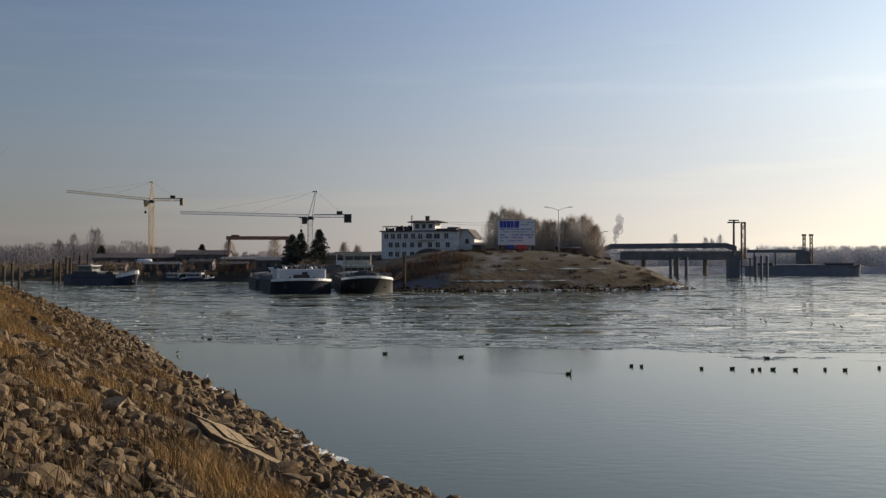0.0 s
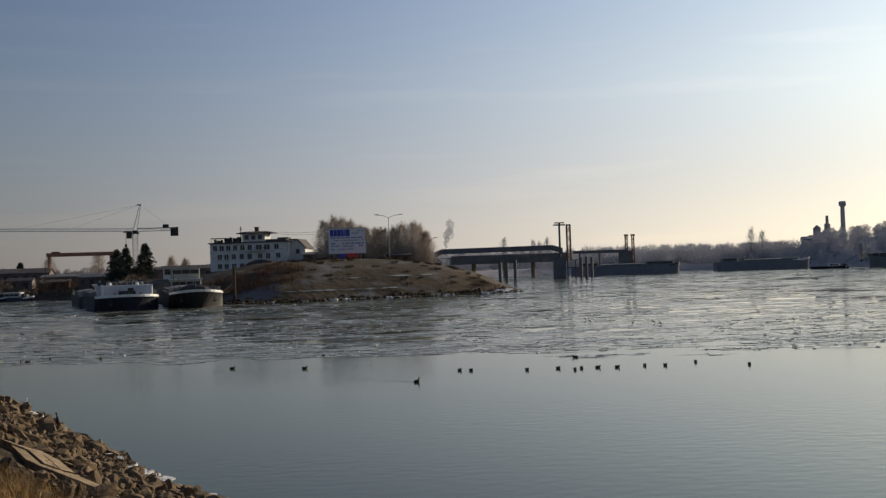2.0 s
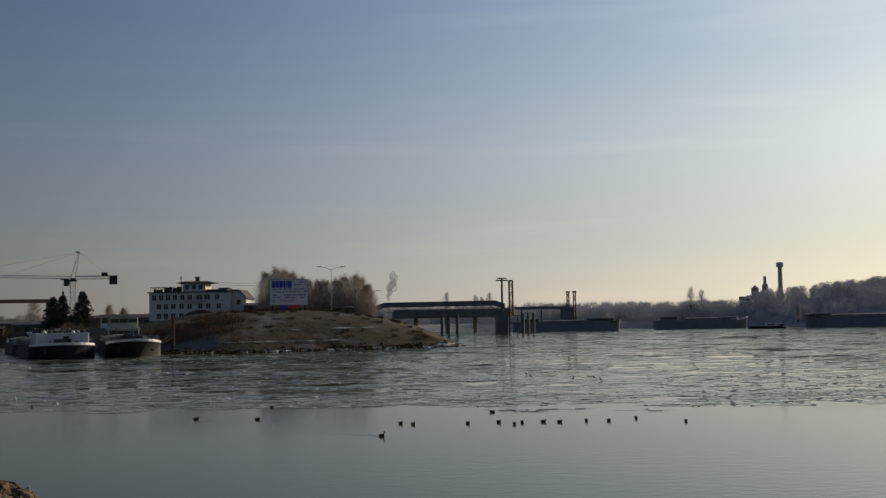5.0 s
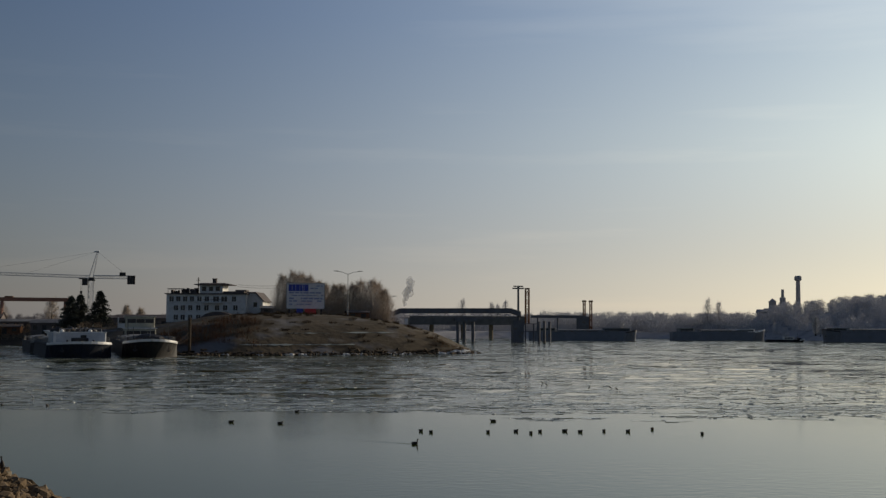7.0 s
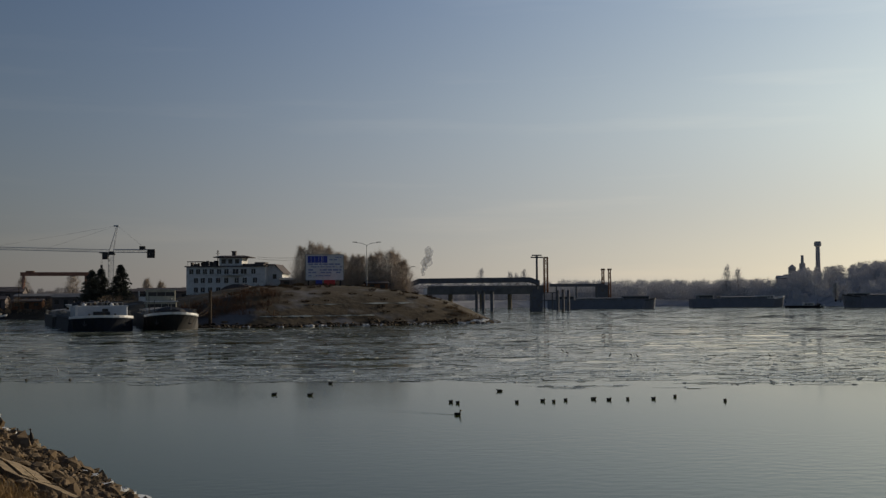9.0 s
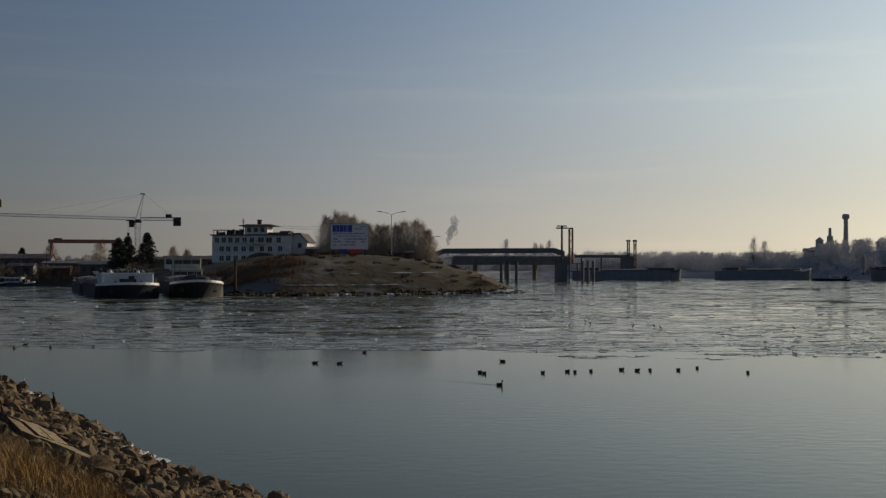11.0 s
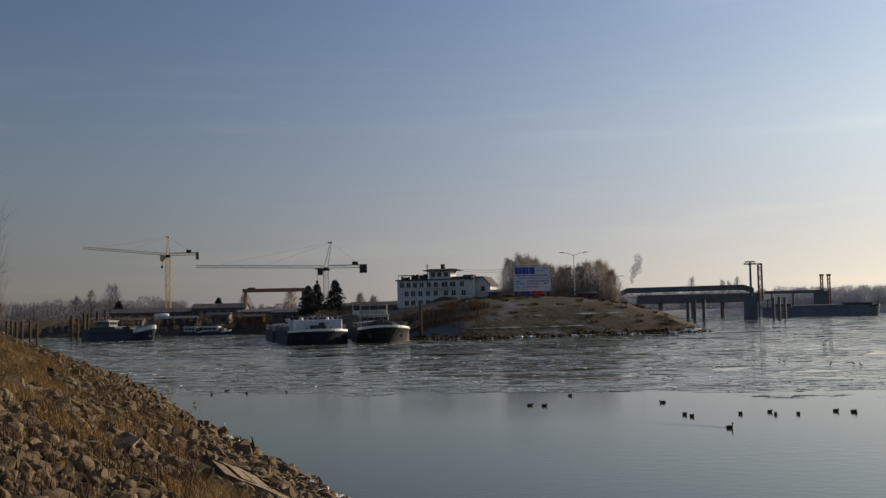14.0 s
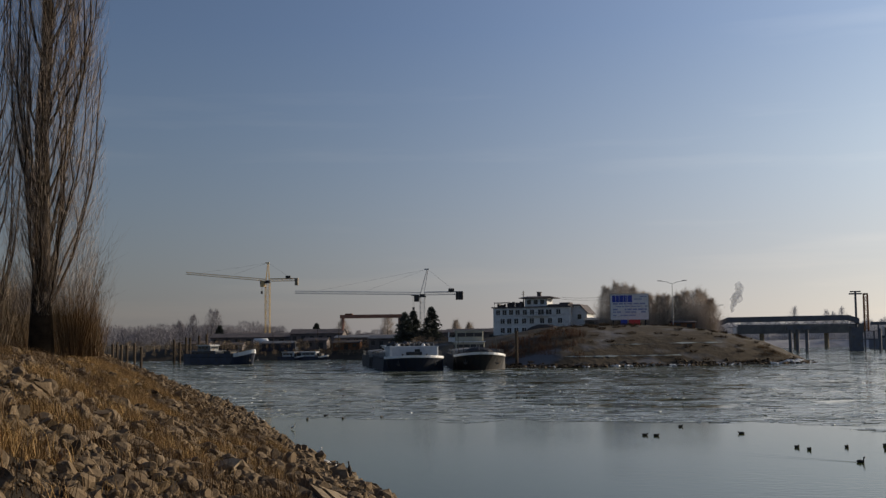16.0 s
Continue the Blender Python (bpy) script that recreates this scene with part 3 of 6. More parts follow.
def stones():
    rng = np.random.default_rng(11)
    near = [stone_shape(i, 3) for i in range(10)]
    mid = [stone_shape(i + 20, 2) for i in range(8)]
    far_ = [stone_shape(i + 40, 1) for i in range(8)]
    meshes = [fast_mesh("stone", v, f, ROCK) for v, f in near]
    spots = []
    for u0, u1, dens, size in ((3, 16, 21.0, 0.165), (3, 22, 30.0, 0.075), (16, 40, 12.0, 0.225), (18, 45, 16.0, 0.1), (40, 100, 5.0, 0.3), (100, 230, 1.2, 0.42)):
        for _ in range(int((u1 - u0) * 15.5 * dens)):
            u, s = rng.uniform(u0, u1), rng.uniform(-0.6, 14.9)
            if bank_height(u, s) < -0.06:
                continue
            if s > 1.5 and rng.random() < 0.9 * min(1, max(0, grassiness(u, s) * 2.2)):
                continue
            if SLAB_U[0] - 0.2 < u < SLAB_U[1] + 0.2 and SLAB_S[0] - 0.3 < s < SLAB_S[1] + (0.3 if rng.random() < 0.25 else 1.3):
                continue
            if math.hypot(u - LONE[0], s - LONE[1]) < 0.25:
                continue
            r = size * rng.uniform(0.3, 1.0) ** 1.3 * (1.0 if rng.random() < 0.92 else rng.uniform(1.2, 1.5)) * (1.35 if s < 3 and u > 16 else 1.0)
            spots.append((u, s, r))
    close = sorted((p for p in spots if p[0] < 16), key=lambda p: math.hypot(p[0], p[1] - 11.5))[:300]
    chosen = set(close)
    vs, fs, k = [], [], 0
    for u, s, r in spots:
        p = bank_point(u, s)
        z = bank_height(u, s)
        if (u, s, r) in chosen:
            ob = new("stone", meshes[rng.integers(10)])
            ob.matrix_basis = Matrix.Translation((p.x, p.y, z + r * 0.22)) @ Matrix(turn(rng).tolist()).to_4x4() @ Matrix.Scale(r, 4)
            ob.parent = BANK
            continue
        v, f = (mid if u < 32 else far_)[rng.integers(8)]
        w = v * r @ turn(rng).T + np.array((p.x, p.y, z + r * 0.22))
        vs.append(w)
        fs.append(f + k)
        k += len(w)
    ob = new("stones", fast_mesh("stones", np.concatenate(vs), np.concatenate(fs), ROCK))
    tagged(ob, "brown and grey riprap stones along the bank", "stones", kind="stuff")


def blades(name, roots, mat, label, category, height, count, spread, width, lean=0.35, seed=5, bend=0.5):
    """Tufts of tapered dry blades, three triangles each."""
    rng = np.random.default_rng(seed)
    vs, fs = [], []
    k = 0
    for x, y, z, sc in roots:
        n = int(count * sc)
        a = rng.uniform(0, 2 * np.pi, n)
        rad = spread * sc * np.sqrt(rng.random(n))
        bx, by = x + rad * np.cos(a), y + rad * np.sin(a)
        h = height * sc * rng.uniform(0.5, 1.1, n)
        d = rng.uniform(0, 2 * np.pi, n)
        ln_ = lean * rng.uniform(0.2, 1.2, n) * h
        mx, my = bx + np.cos(d) * ln_ * 0.4, by + np.sin(d) * ln_ * 0.4
        tx, ty = bx + np.cos(d) * ln_ * (1 + bend), by + np.sin(d) * ln_ * (1 + bend)
        w = width * rng.uniform(0.6, 1.3, n)
        px, py = -np.sin(d) * w, np.cos(d) * w
        zb = np.full(n, z - 0.05)
        pts = np.stack([np.stack([bx - px, by - py, zb], 1), np.stack([bx + px, by + py, zb], 1),
                        np.stack([mx + px * 0.7, my + py * 0.7, zb + h * 0.6], 1), np.stack([mx - px * 0.7, my - py * 0.7, zb + h * 0.6], 1),
                        np.stack([tx, ty, zb + h], 1)], 1).reshape(-1, 3)
        b = k + np.arange(n)[:, None] * 5
        fs.append(np.concatenate([b + [0, 1, 2], b + [0, 2, 3], b + [3, 2, 4]]))
        vs.append(pts)
        k += 5 * n
    ob = new(name, fast_mesh(name, np.concatenate(vs), np.concatenate(fs), mat))
    return tagged(ob, label, category, kind="stuff")


def bank_straw():
    rng = np.random.default_rng(8)
    roots, weeds = [], []
    for _ in range(24000):
        u, s = 4 + 130 * rng.random() ** 1.5, rng.uniform(0.9, 16.5)
        g = grassiness(u, s)
        if g < 0.25 and rng.random() > 0.07 and s < 14.4:
            continue
        if SLAB_U[0] - 2.5 < u < SLAB_U[1] and SLAB_S[0] - 0.3 < s < SLAB_S[1] + 0.5:
            continue
        p = bank_point(u, s)
        roots.append((p.x, p.y, bank_height(u, s), rng.uniform(0.4, 0.8) + 0.45 * max(0, min(1, g))))
    blades("dry_grass", roots, STRAW, "tufts of dry golden grass between the stones", "grass", 0.38, 34, 0.25, 0.0042, 0.65)
    for _ in range(7600):
        u, s = 5 + 100 * rng.random() ** 1.4, 15.8 - 9.5 * rng.random() ** 1.3
        if fbm(u, s, 0.25, 12.4) < 0.02 and rng.random() < 0.75:
            continue
        if SLAB_U[0] - 2.5 < u < SLAB_U[1] + 1 and SLAB_S[0] - 0.3 < s < SLAB_S[1] + 0.5:
            continue
        p = bank_point(u, s)
        weeds.append((p.x, p.y, bank_height(u, s), rng.uniform(0.5, 1.2)))
    blades("dead_weeds", weeds, WEED, "brown dead weed stalks on the upper bank", "weeds", 0.4, 26, 0.32, 0.0045, 0.7, 6)


def slab_strip():
    root = tagged(new("paved_strip"), "pale concrete slab strip laid along the bank slope", "paving")
    n = 4
    for row in range(3):
        for i in range(n):
            u0, u1 = SLAB_U[0] + (SLAB_U[1] - SLAB_U[0]) * i / n + 0.02, SLAB_U[0] + (SLAB_U[1] - SLAB_U[0]) * (i + 1) / n - 0.02
            s0, s1 = SLAB_S[0] + 0.33 * row + 0.02, SLAB_S[0] + 0.33 * (row + 1) - 0.04
            me = Mesh()
            top, low = [], []
            for u, s in ((u0, s0), (u1, s0), (u1, s1), (u0, s1)):
                p = bank_point(u, s)
                z = bank_height(u, s) + 0.13 + 0.015 * ((row * 5 + i * 3) % 4)
                top.append((p.x, p.y, z))
                low.append((p.x, p.y, z - 0.36))
            me.add(low + top, [(4, 5, 6, 7), (0, 1, 5, 4), (1, 2, 6, 5), (2, 3, 7, 6), (3, 0, 4, 7)])
            part("slab", me, PAVER, root)
    lone = Mesh()
    p = bank_point(*LONE)
    ring = [(-0.3, -0.12), (0.22, -0.16), (0.31, 0.06), (0.1, 0.15), (-0.26, 0.12)]
    z = bank_height(*LONE)
    lone.loft([[(p.x + x * 0.8, p.y + y, z + dz + 0.1 * x + 0.45 * y) for x, y in ring] for dz in (0.2, 0.24)])
    tagged(part("broken_slab", lone, PAVER), "pale broken slab lying among the stones", "slab")


def shore_ice():
    """White ice left between the lowest stones."""
    rng = np.random.default_rng(21)
    me = Mesh()
    for _ in range(420):
        u = 12 + 150 * rng.random() ** 1.4 if rng.random() < 0.8 else rng.normal(36, 2.4)
        if abs(u - 36) > 4.5 and fbm(u, 0, 0.22, 4.4) < 0.3:
            continue
        s = rng.normal() * 0.3 + 0.1 + 1.25 * max(0, min(1, (u - 29) / 6)) * max(0, min(1, (112 - u) / 40))
        p = bank_point(u, s)
        z = max(0.03, bank_height(u, s) + 0.12) + rng.uniform(0, 0.06)
        r = rng.uniform(0.08, 0.3)
        k = 7
        ring = [(p.x + r * rng.uniform(0.6, 1.1) * math.cos(6.283 * i / k), p.y + 1.3 * r * rng.uniform(0.6, 1.1) * math.sin(6.283 * i / k)) for i in range(k)]
        tilt = rng.normal() * 0.12
        me.loft([[(x, y, z - 0.09 + tilt * (x - p.x)) for x, y in ring], [(x, y, z + tilt * (x - p.x)) for x, y in ring]])
    tagged(part("shore_ice", me, SHELF), "white broken ice crust along the waterline stones", "ice", kind="stuff")


stones()
bank_straw()
slab_strip()
shore_ice()


def spit_stones():
    """Stone and ice rim along the waterline of the mound."""
    rng = np.random.default_rng(17)
    kinds = [stone_shape(i + 60, 1) for i in range(6)]
    for name, mat, n, zoff, lab, cat in (("rim_stones", ROCK, 1500, 0.1, "dark stone rim along the mound waterline", "stones"), ("rim_ice", SHELF, 1300, 0.1, "white ice blocks along the mound waterline", "ice")):
        vs, fs, k = [], [], 0
        line = SPIT[3:11]
        for _ in range(n):
            i = int(rng.integers(0, len(line) - 1))
            (ax, ay), (bx, by) = line[i], line[i + 1]
            t = rng.random()
            off = rng.normal() * 0.9 if mat is ROCK else rng.normal() * 0.5 - 0.7
            x, y = ax + (bx - ax) * t, ay + (by - ay) * t
            ln_ = math.hypot(bx - ax, by - ay)
            x, y = x - (by - ay) / ln_ * off, y + (bx - ax) / ln_ * off
            if mat is SHELF and (fbm(x, y, 0.12, 3.3) < -0.12 or x < 12 and rng.random() < 0.85):
                continue
            v, f = kinds[int(rng.integers(6))]
            r = rng.uniform(0.25, 0.75) if mat is ROCK else rng.uniform(0.2, 0.6)
            w = v * np.array((r * 1.3, r, r * 0.8)) @ turn(rng, 0.3).T + np.array((x, y, max(0.05, spit_height(x, y)) + zoff))
            vs.append(w), fs.append(f + k)
            k += len(w)
        tagged(new(name, fast_mesh(name, np.concatenate(vs), np.concatenate(fs), mat)), lab, cat, kind="stuff")


spit_stones()


def frost_ledges():
    """Frosted tracks worn level across the mound slope."""
    rng = np.random.default_rng(41)
    for level, xa, xb in ((4.7, 12, 24), (4.9, 27, 41), (2.0, 2, 30)):
        me, inner, outer = Mesh(), [], []
        for x in np.arange(xa, xb, 0.6):
            y = 262.0
            while spit_height(x, y) < level and y < 345:
                y += 0.25
            w = max(0.0, 0.25 + 0.9 * fbm(x, level, 0.35, 8.8))
            for row, yy, dz in ((outer, y - w * 0.5, 0.32), (inner, y + w * 0.5 + 0.05, 0.4)):
                row.append((x, yy, spit_height(x, yy) + dz))
        n = len(inner)
        me.add(outer + inner, [(k, k + 1, n + k + 1, n + k) for k in range(n - 1)])
        tagged(part("frost_ledge", me, FROST), "pale frosted track worn level across the mound slope", "frost", kind="stuff")


frost_ledges()
tip = Mesh()
rng_t = random.Random(8)
for k in range(46):
    a = rng_t.random()
    tip.ball((55.5 + 3.6 * a + rng_t.uniform(-0.8, 1.2), 289 + 7 * a + rng_t.uniform(-1.5, 1.5), 0.1 + rng_t.uniform(0, 0.5)), rng_t.uniform(0.3, 0.8), (1.3, 1, 0.7), 7, 5, 0.6, k)
tagged(part("tip_ice", tip, SHELF), "piled white ice at the point of the mound", "ice", kind="stuff")


# ---- vessels ----
def hull_ring(y, t, B, D, sheer, flare):
    w = math.sqrt(max(0.0, 1 - (1 - t) ** 2.3)) if t < 1 else 1.0
    bd, bw = max(0.12, B / 2 * w), max(0.05, B / 2 * w * (1 - flare * (1 - min(t, 1)) ** 0.7))
    z = D + sheer * (1 - min(t, 1)) ** 2
    back = -1.6 * flare * (1 - min(t, 1))
    return bd, bw, z, y + back


def vessel(name, m, L, B, D, sheer, bow, hull, rail, label, house=None, cargo=True, category="barge", anchor=True, side=None, rail_h=0.32):
    root = thing(name, m, label, category)
    h, dk = Mesh(), Mesh()
    rings, outer, inner, deck = [], [], [], []
    ts = [0.0, 0.03, 0.1, 0.2, 0.35, 0.55, 0.8, 1.0]
    ys = [-t * bow for t in ts] + [-L * 0.6, -L + bow * 0.5, -L]
    for i, y in enumerate(ys):
        t = ts[i] if i < len(ts) else 1.0
        bd, bw, z, yw = hull_ring(y, t, B, D, sheer, 0.45)
        if i == len(ys) - 1:
            bd, bw = bd * 0.8, bw * 0.8
        rings.append([(-bw, yw, -0.9), (-bw * 1.02, yw, 0.15), (-bd, y, z), (bd, y, z), (bw * 1.02, yw, 0.15), (bw, yw, -0.9)])
        outer.append((bd + 0.06, y + (0.1 if i == 0 else 0), z))
    h.loft(rings)
    part("hull", h, hull, root)
    full = [(-x, y, z) for x, y, z in outer[::-1]] + list(outer)
    ring = lambda x, y, z: [(x * k, y, z + dz) for k, dz in ((1, -0.22), (1.012, -0.05), (1.0, rail_h), (0.96, rail_h), (0.955, -0.05))]
    n = len(outer)
    fore = full[n - 7:n + 7]
    part("bow_rail", Mesh().loft([ring(*p) for p in fore]), rail, root, "pale painted rail round the bow")
    for seg in (full[:n - 6], full[n + 6:]):
        part("side_rail", Mesh().loft([ring(*p) for p in seg]), side or hull, root)
    dd = [(x * 0.95, y, z + 0.02) for x, y, z in full]
    dk.add(dd, [(i, i + 1, len(dd) - 2 - i, len(dd) - 1 - i) for i in range(len(dd) // 2 - 1)])
    part("deck", dk, GREYPAINT, root)
    if anchor:
        for sx in (-1, 1):
            a = Mesh()
            c = Vector((sx * B * 0.3, -bow * 0.1 + 0.3, D * 0.6))
            a.tube([c + Vector((0, 0.1, 0.7)), c + Vector((0, 0.25, -0.3))], 0.09)
            a.tube([c + Vector((-0.4, 0.2, 0.05)), c + Vector((-0.25, 0.3, -0.3)), c + Vector((0, 0.32, -0.4)), c + Vector((0.25, 0.3, -0.3)), c + Vector((0.4, 0.2, 0.05))], [0.06, 0.12, 0.14, 0.12, 0.06])
            part("anchor", a, STEEL, root)
    w = Mesh()
    w.box(-1.1, 1.1, -bow * 0.75 - 0.8, -bow * 0.75 + 0.8, D + 0.2, D + 1.25)
    w.tube([(-1.7, -bow * 0.75, D + 0.9), (1.7, -bow * 0.75, D + 0.9)], 0.45, 10)
    for sx in (-1, 1):
        w.tube([(sx * 2.6, -bow * 0.55, D), (sx * 2.6, -bow * 0.55, D + 0.9)], 0.2, 8)
        w.tube([(sx * 3.2, -bow * 0.9, D), (sx * 3.2, -bow * 0.9, D + 0.9)], 0.2, 8)
    part("windlass", w, STEEL, root)
    mast = Mesh()
    mast.tube([(0, -bow * 0.9, D), (0, -bow * 0.9, D + 3.6)], [0.1, 0.06])
    mast.tube([(-0.7, -bow * 0.9, D + 2.9), (0.7, -bow * 0.9, D + 2.9)], 0.04)
    mast.ball((0, -bow * 0.9, D + 3.65), 0.16)
    part("mast", mast, GREYPAINT, root)
    if cargo:
        c = Mesh()
        y0, y1 = -bow - 2, -L + bow * 0.9 + 8
        c.box(-B * 0.41, B * 0.41, y1, y0, D - 0.1, D + 1.0)
        part("coaming", c, GREYPAINT, root)
        k = int((y0 - y1) / 5)
        for i in range(k):
            q = Mesh()
            ya, yb = y1 + (y0 - y1) * i / k + 0.1, y1 + (y0 - y1) * (i + 1) / k - 0.1
            rr = [[(-B * 0.415, y, D + 1.01), (-B * 0.4, y, D + 1.3), (-B * 0.2, y, D + 1.62), (B * 0.2, y, D + 1.62), (B * 0.4, y, D + 1.3), (B * 0.415, y, D + 1.01)] for y in (ya, yb)]
            q.loft(rr)
            part("hatch_cover", q, SHEETROOF if i % 2 else GREYPAINT, root)
    for sx in (-1, 1):
        rl = Mesh()
        for k in range(int(L * 0.8 / 3)):
            y = -bow - k * 3
            rl.tube([(sx * B * 0.475, y, D + 0.3), (sx * B * 0.475, y, D + 1.35)], 0.03, 4)
        for z in (0.9, 1.35):
            rl.tube([(sx * B * 0.475, -bow, D + z), (sx * B * 0.475, -bow - (int(L * 0.8 / 3) - 1) * 3, D + z)], 0.025, 4)
        part("railing", rl, GREYPAINT, root)
    if house:
        for hs in house:
            deckhouse(root, D, **hs)
    return root


def deckhouse(root, D, y0, y1, w, h, z=0.0, mat=None, roof=None, win=True, over=0.3, n=4):
    """Cabin block with windows on all sides, a roof slab and small roof gear. y0 is the forward end."""
    wl = Mesh()
    z0, z1 = D + z, D + z + h
    rr = [[(-w / 2, y1, zz), (w / 2, y1, zz), (w / 2, y0, zz), (w / 2 - 0.25, y0 + 0.18, zz), (-w / 2 + 0.25, y0 + 0.18, zz), (-w / 2, y0, zz)] for zz in (z0, z1)]
    wl.loft(rr)
    house = part("house", wl, mat or WHITE, root)
    rf = Mesh()
    rf.loft([[(-w / 2 - o, y1 - o, zz), (w / 2 + o, y1 - o, zz), (w / 2 + o, y0 + o, zz), (-w / 2 - o, y0 + o, zz)] for o, zz in ((over, z1), (over + 0.04, z1 + 0.1), (over - 0.05, z1 + 0.2))])
    part("roof", rf, roof or WHITE, root)
    if win:
        zz0, zz1 = z0 + h * 0.45, z0 + h * 0.82
        for i in range(n):
            a = -w / 2 + 0.35 + (w - 0.7) * i / n
            b = a + (w - 0.7) / n - 0.14
            part("window", Mesh().box(a, b, y0 + 0.1, y0 + 0.22, zz0, zz1), GLASS, house)
        k = max(2, int((y0 - y1) / 1.6))
        for sx in (-1, 1):
            for i in range(k):
                a = y1 + 0.3 + (y0 - y1 - 0.6) * i / k
                part("window", Mesh().box(sx * w / 2 - 0.04, sx * w / 2 + 0.04, a, a + (y0 - y1 - 0.6) / k - 0.25, zz0, zz1), GLASS, house)


BLACK_BARGE = vessel("cargo_barge", pose(-16.0, 251, 0, 0, 0, 187), 66, 11.4, 3.0, 0.65, 9, HULL2, WHITE,
       "black motor barge with white bow rail moored beside the mound",
       [dict(y0=-50, y1=-60, w=7.6, h=3.0, z=0, mat=CREAM), dict(y0=-51.5, y1=-57, w=7.2, h=2.7, z=3.2, mat=CREAM, roof=CREAM, n=3)])
A = vessel("cargo_barge", pose(-29.5, 247, 0, 0, 0, 192), 60, 13.0, 2.8, 0.35, 8, HULL, WHITE,
           "dark blue barge with a long white fore cabin, moored", [dict(y0=-7.0, y1=-19, w=10.8, h=2.0, z=0.35, mat=CRANEWHITE, n=0, win=False, over=0.1), dict(y0=-45, y1=-54, w=8, h=2.5, z=0)], cargo=True)
for k, (x, y) in enumerate(((-3.4, -8.5), (-2.0, -10.4), (-0.6, -9.0), (1.0, -9.6), (2.2, -8.8), (3.6, -9.2), (4.4, -10.5), (0.2, -12))):
    v = Mesh().tube([(x, y, 4.7), (x, y, 5.5 + 0.4 * (k % 3))], 0.3, 8)
    v.ball((x + 0.5, y - 0.4, 5.5 + 0.35 * (k % 2)), 0.6, (1.3, 1, 0.9), lump=0.35, seed=k)
    part("roof_vent", v, STEEL, A)
part("locker", Mesh().box(-4.8, -2.6, -11.5, -9.5, 4.7, 6.3), STEEL, A)
part("locker", Mesh().box(1.0, 4.2, -12.5, -10, 4.7, 6.1), STEEL, A)
part("cabin_door", Mesh().box(-1.4, -0.2, -6.95, -6.76, 3.3, 4.7), GLASS, A, "dark cabin front opening")
part("cabin_pillar", Mesh().box(4.7, 5.2, -6.9, -6.4, 3.0, 5.5), WHITE, A, "white corner pillar")
for k in range(9):
    x = -4.4 + 1.05 * k
    part("stanchion", Mesh().tube([(x, -7.2, 5.1), (x, -7.2, 6.0)], 0.045, 5), GALV, A)
part("roof_rail", Mesh().tube([(-4.4, -7.2, 6.0), (4.0, -7.2, 6.0)], 0.045, 5), GALV, A)
# hatch dome, bollards, spars and a bridge wing on the black barge
part("fore_hatch", Mesh().loft([[(w * 0.5 * math.cos(a), y, 3.2 + h * math.sin(a)) for a in [math.pi * i / 8 for i in range(9)]] for y, w, h in ((-9.2, 5.4, 1.3), (-10.0, 7.2, 1.8), (-15.5, 7.2, 1.8), (-16.3, 5.4, 1.3))]), STEEL, BLACK_BARGE, "dark domed canvas hatch cover")
for x, y, h in ((-3.9, -8.6, 4.0), (3.4, -8.9, 3.4), (4.4, -12.0, 4.3), (-4.3, -13.0, 3.6)):
    part("spar", Mesh().tube([(x, y, 3.0), (x + 0.1, y, 3.0 + h)], [0.09, 0.06], 6), STEEL, BLACK_BARGE)
part("bridge_wing", Mesh().box(3.7, 5.3, -56.5, -52.5, 6.2, 6.35).box(5.15, 5.3, -56.5, -52.5, 6.35, 8.7).box(3.7, 5.3, -52.65, -52.5, 6.35, 7.3), WHITE, BLACK_BARGE, "white bridge wing beside the wheelhouse")
for x in (-2.2, 3.4):
    part("searchlight", Mesh().ball((x, -7.9, 5.5), 0.42).tube([(x, -8.0, 4.7), (x, -8.0, 5.3)], 0.06), WHITE, A)
vessel("cargo_barge", pose(-41.4, 292, 0, 0, 0, 192), 50, 10, 2.6, 0.6, 8, GREYHULL, GREYPAINT, "grey-brown open barge lying behind the white cabin barge", None)
vessel("river_tug", pose(-91.0, 348, 0, 0, 0, 243), 27, 6.2, 2.4, 1.2, 7, BLUEHULL, WHITE, "blue river tug with white wheelhouse by timber piles",
       [dict(y0=-14, y1=-24, w=4.4, h=1.6, z=0, mat=BLUEHULL, roof=GREYPAINT), dict(y0=-16.5, y1=-21.5, w=3.9, h=1.7, z=1.7, mat=GREYPAINT, roof=WHITE, n=3), dict(y0=-8.5, y1=-11, w=3.2, h=1.5, z=0, mat=STEEL, roof=STEEL, win=False)], cargo=False, category="boat", rail_h=0.95)


def polar(az, d, z=0.0, rz=0.0):
    return pose(d * math.sin(radians(az)), d * math.cos(radians(az)), z, 0, 0, rz)


vessel("cargo_barge", polar(19.65, 640, 0, 258), 58, 10, 4.4, 1.2, 8, HAZEBLUE, STEEL, "long barge paled blue-grey with haze, lying off the jetty", [dict(y0=-44, y1=-52, w=7, h=2.4, z=0, mat=GREYPAINT), dict(y0=-4, y1=-18, w=8, h=2.2, z=0, mat=HAZEBLUE, roof=GREYPAINT)])
vessel("cargo_barge", polar(25.6, 700, 0, 262), 54, 11, 4.6, 1.8, 9, HAZEBLUE, WHITE, "barge paled blue-grey with haze, with white bow rail, on the far shore", [dict(y0=-42, y1=-50, w=8, h=2.4, z=0, mat=GREYPAINT), dict(y0=-7, y1=-16, w=8, h=1.8, z=0, mat=WHITE)])
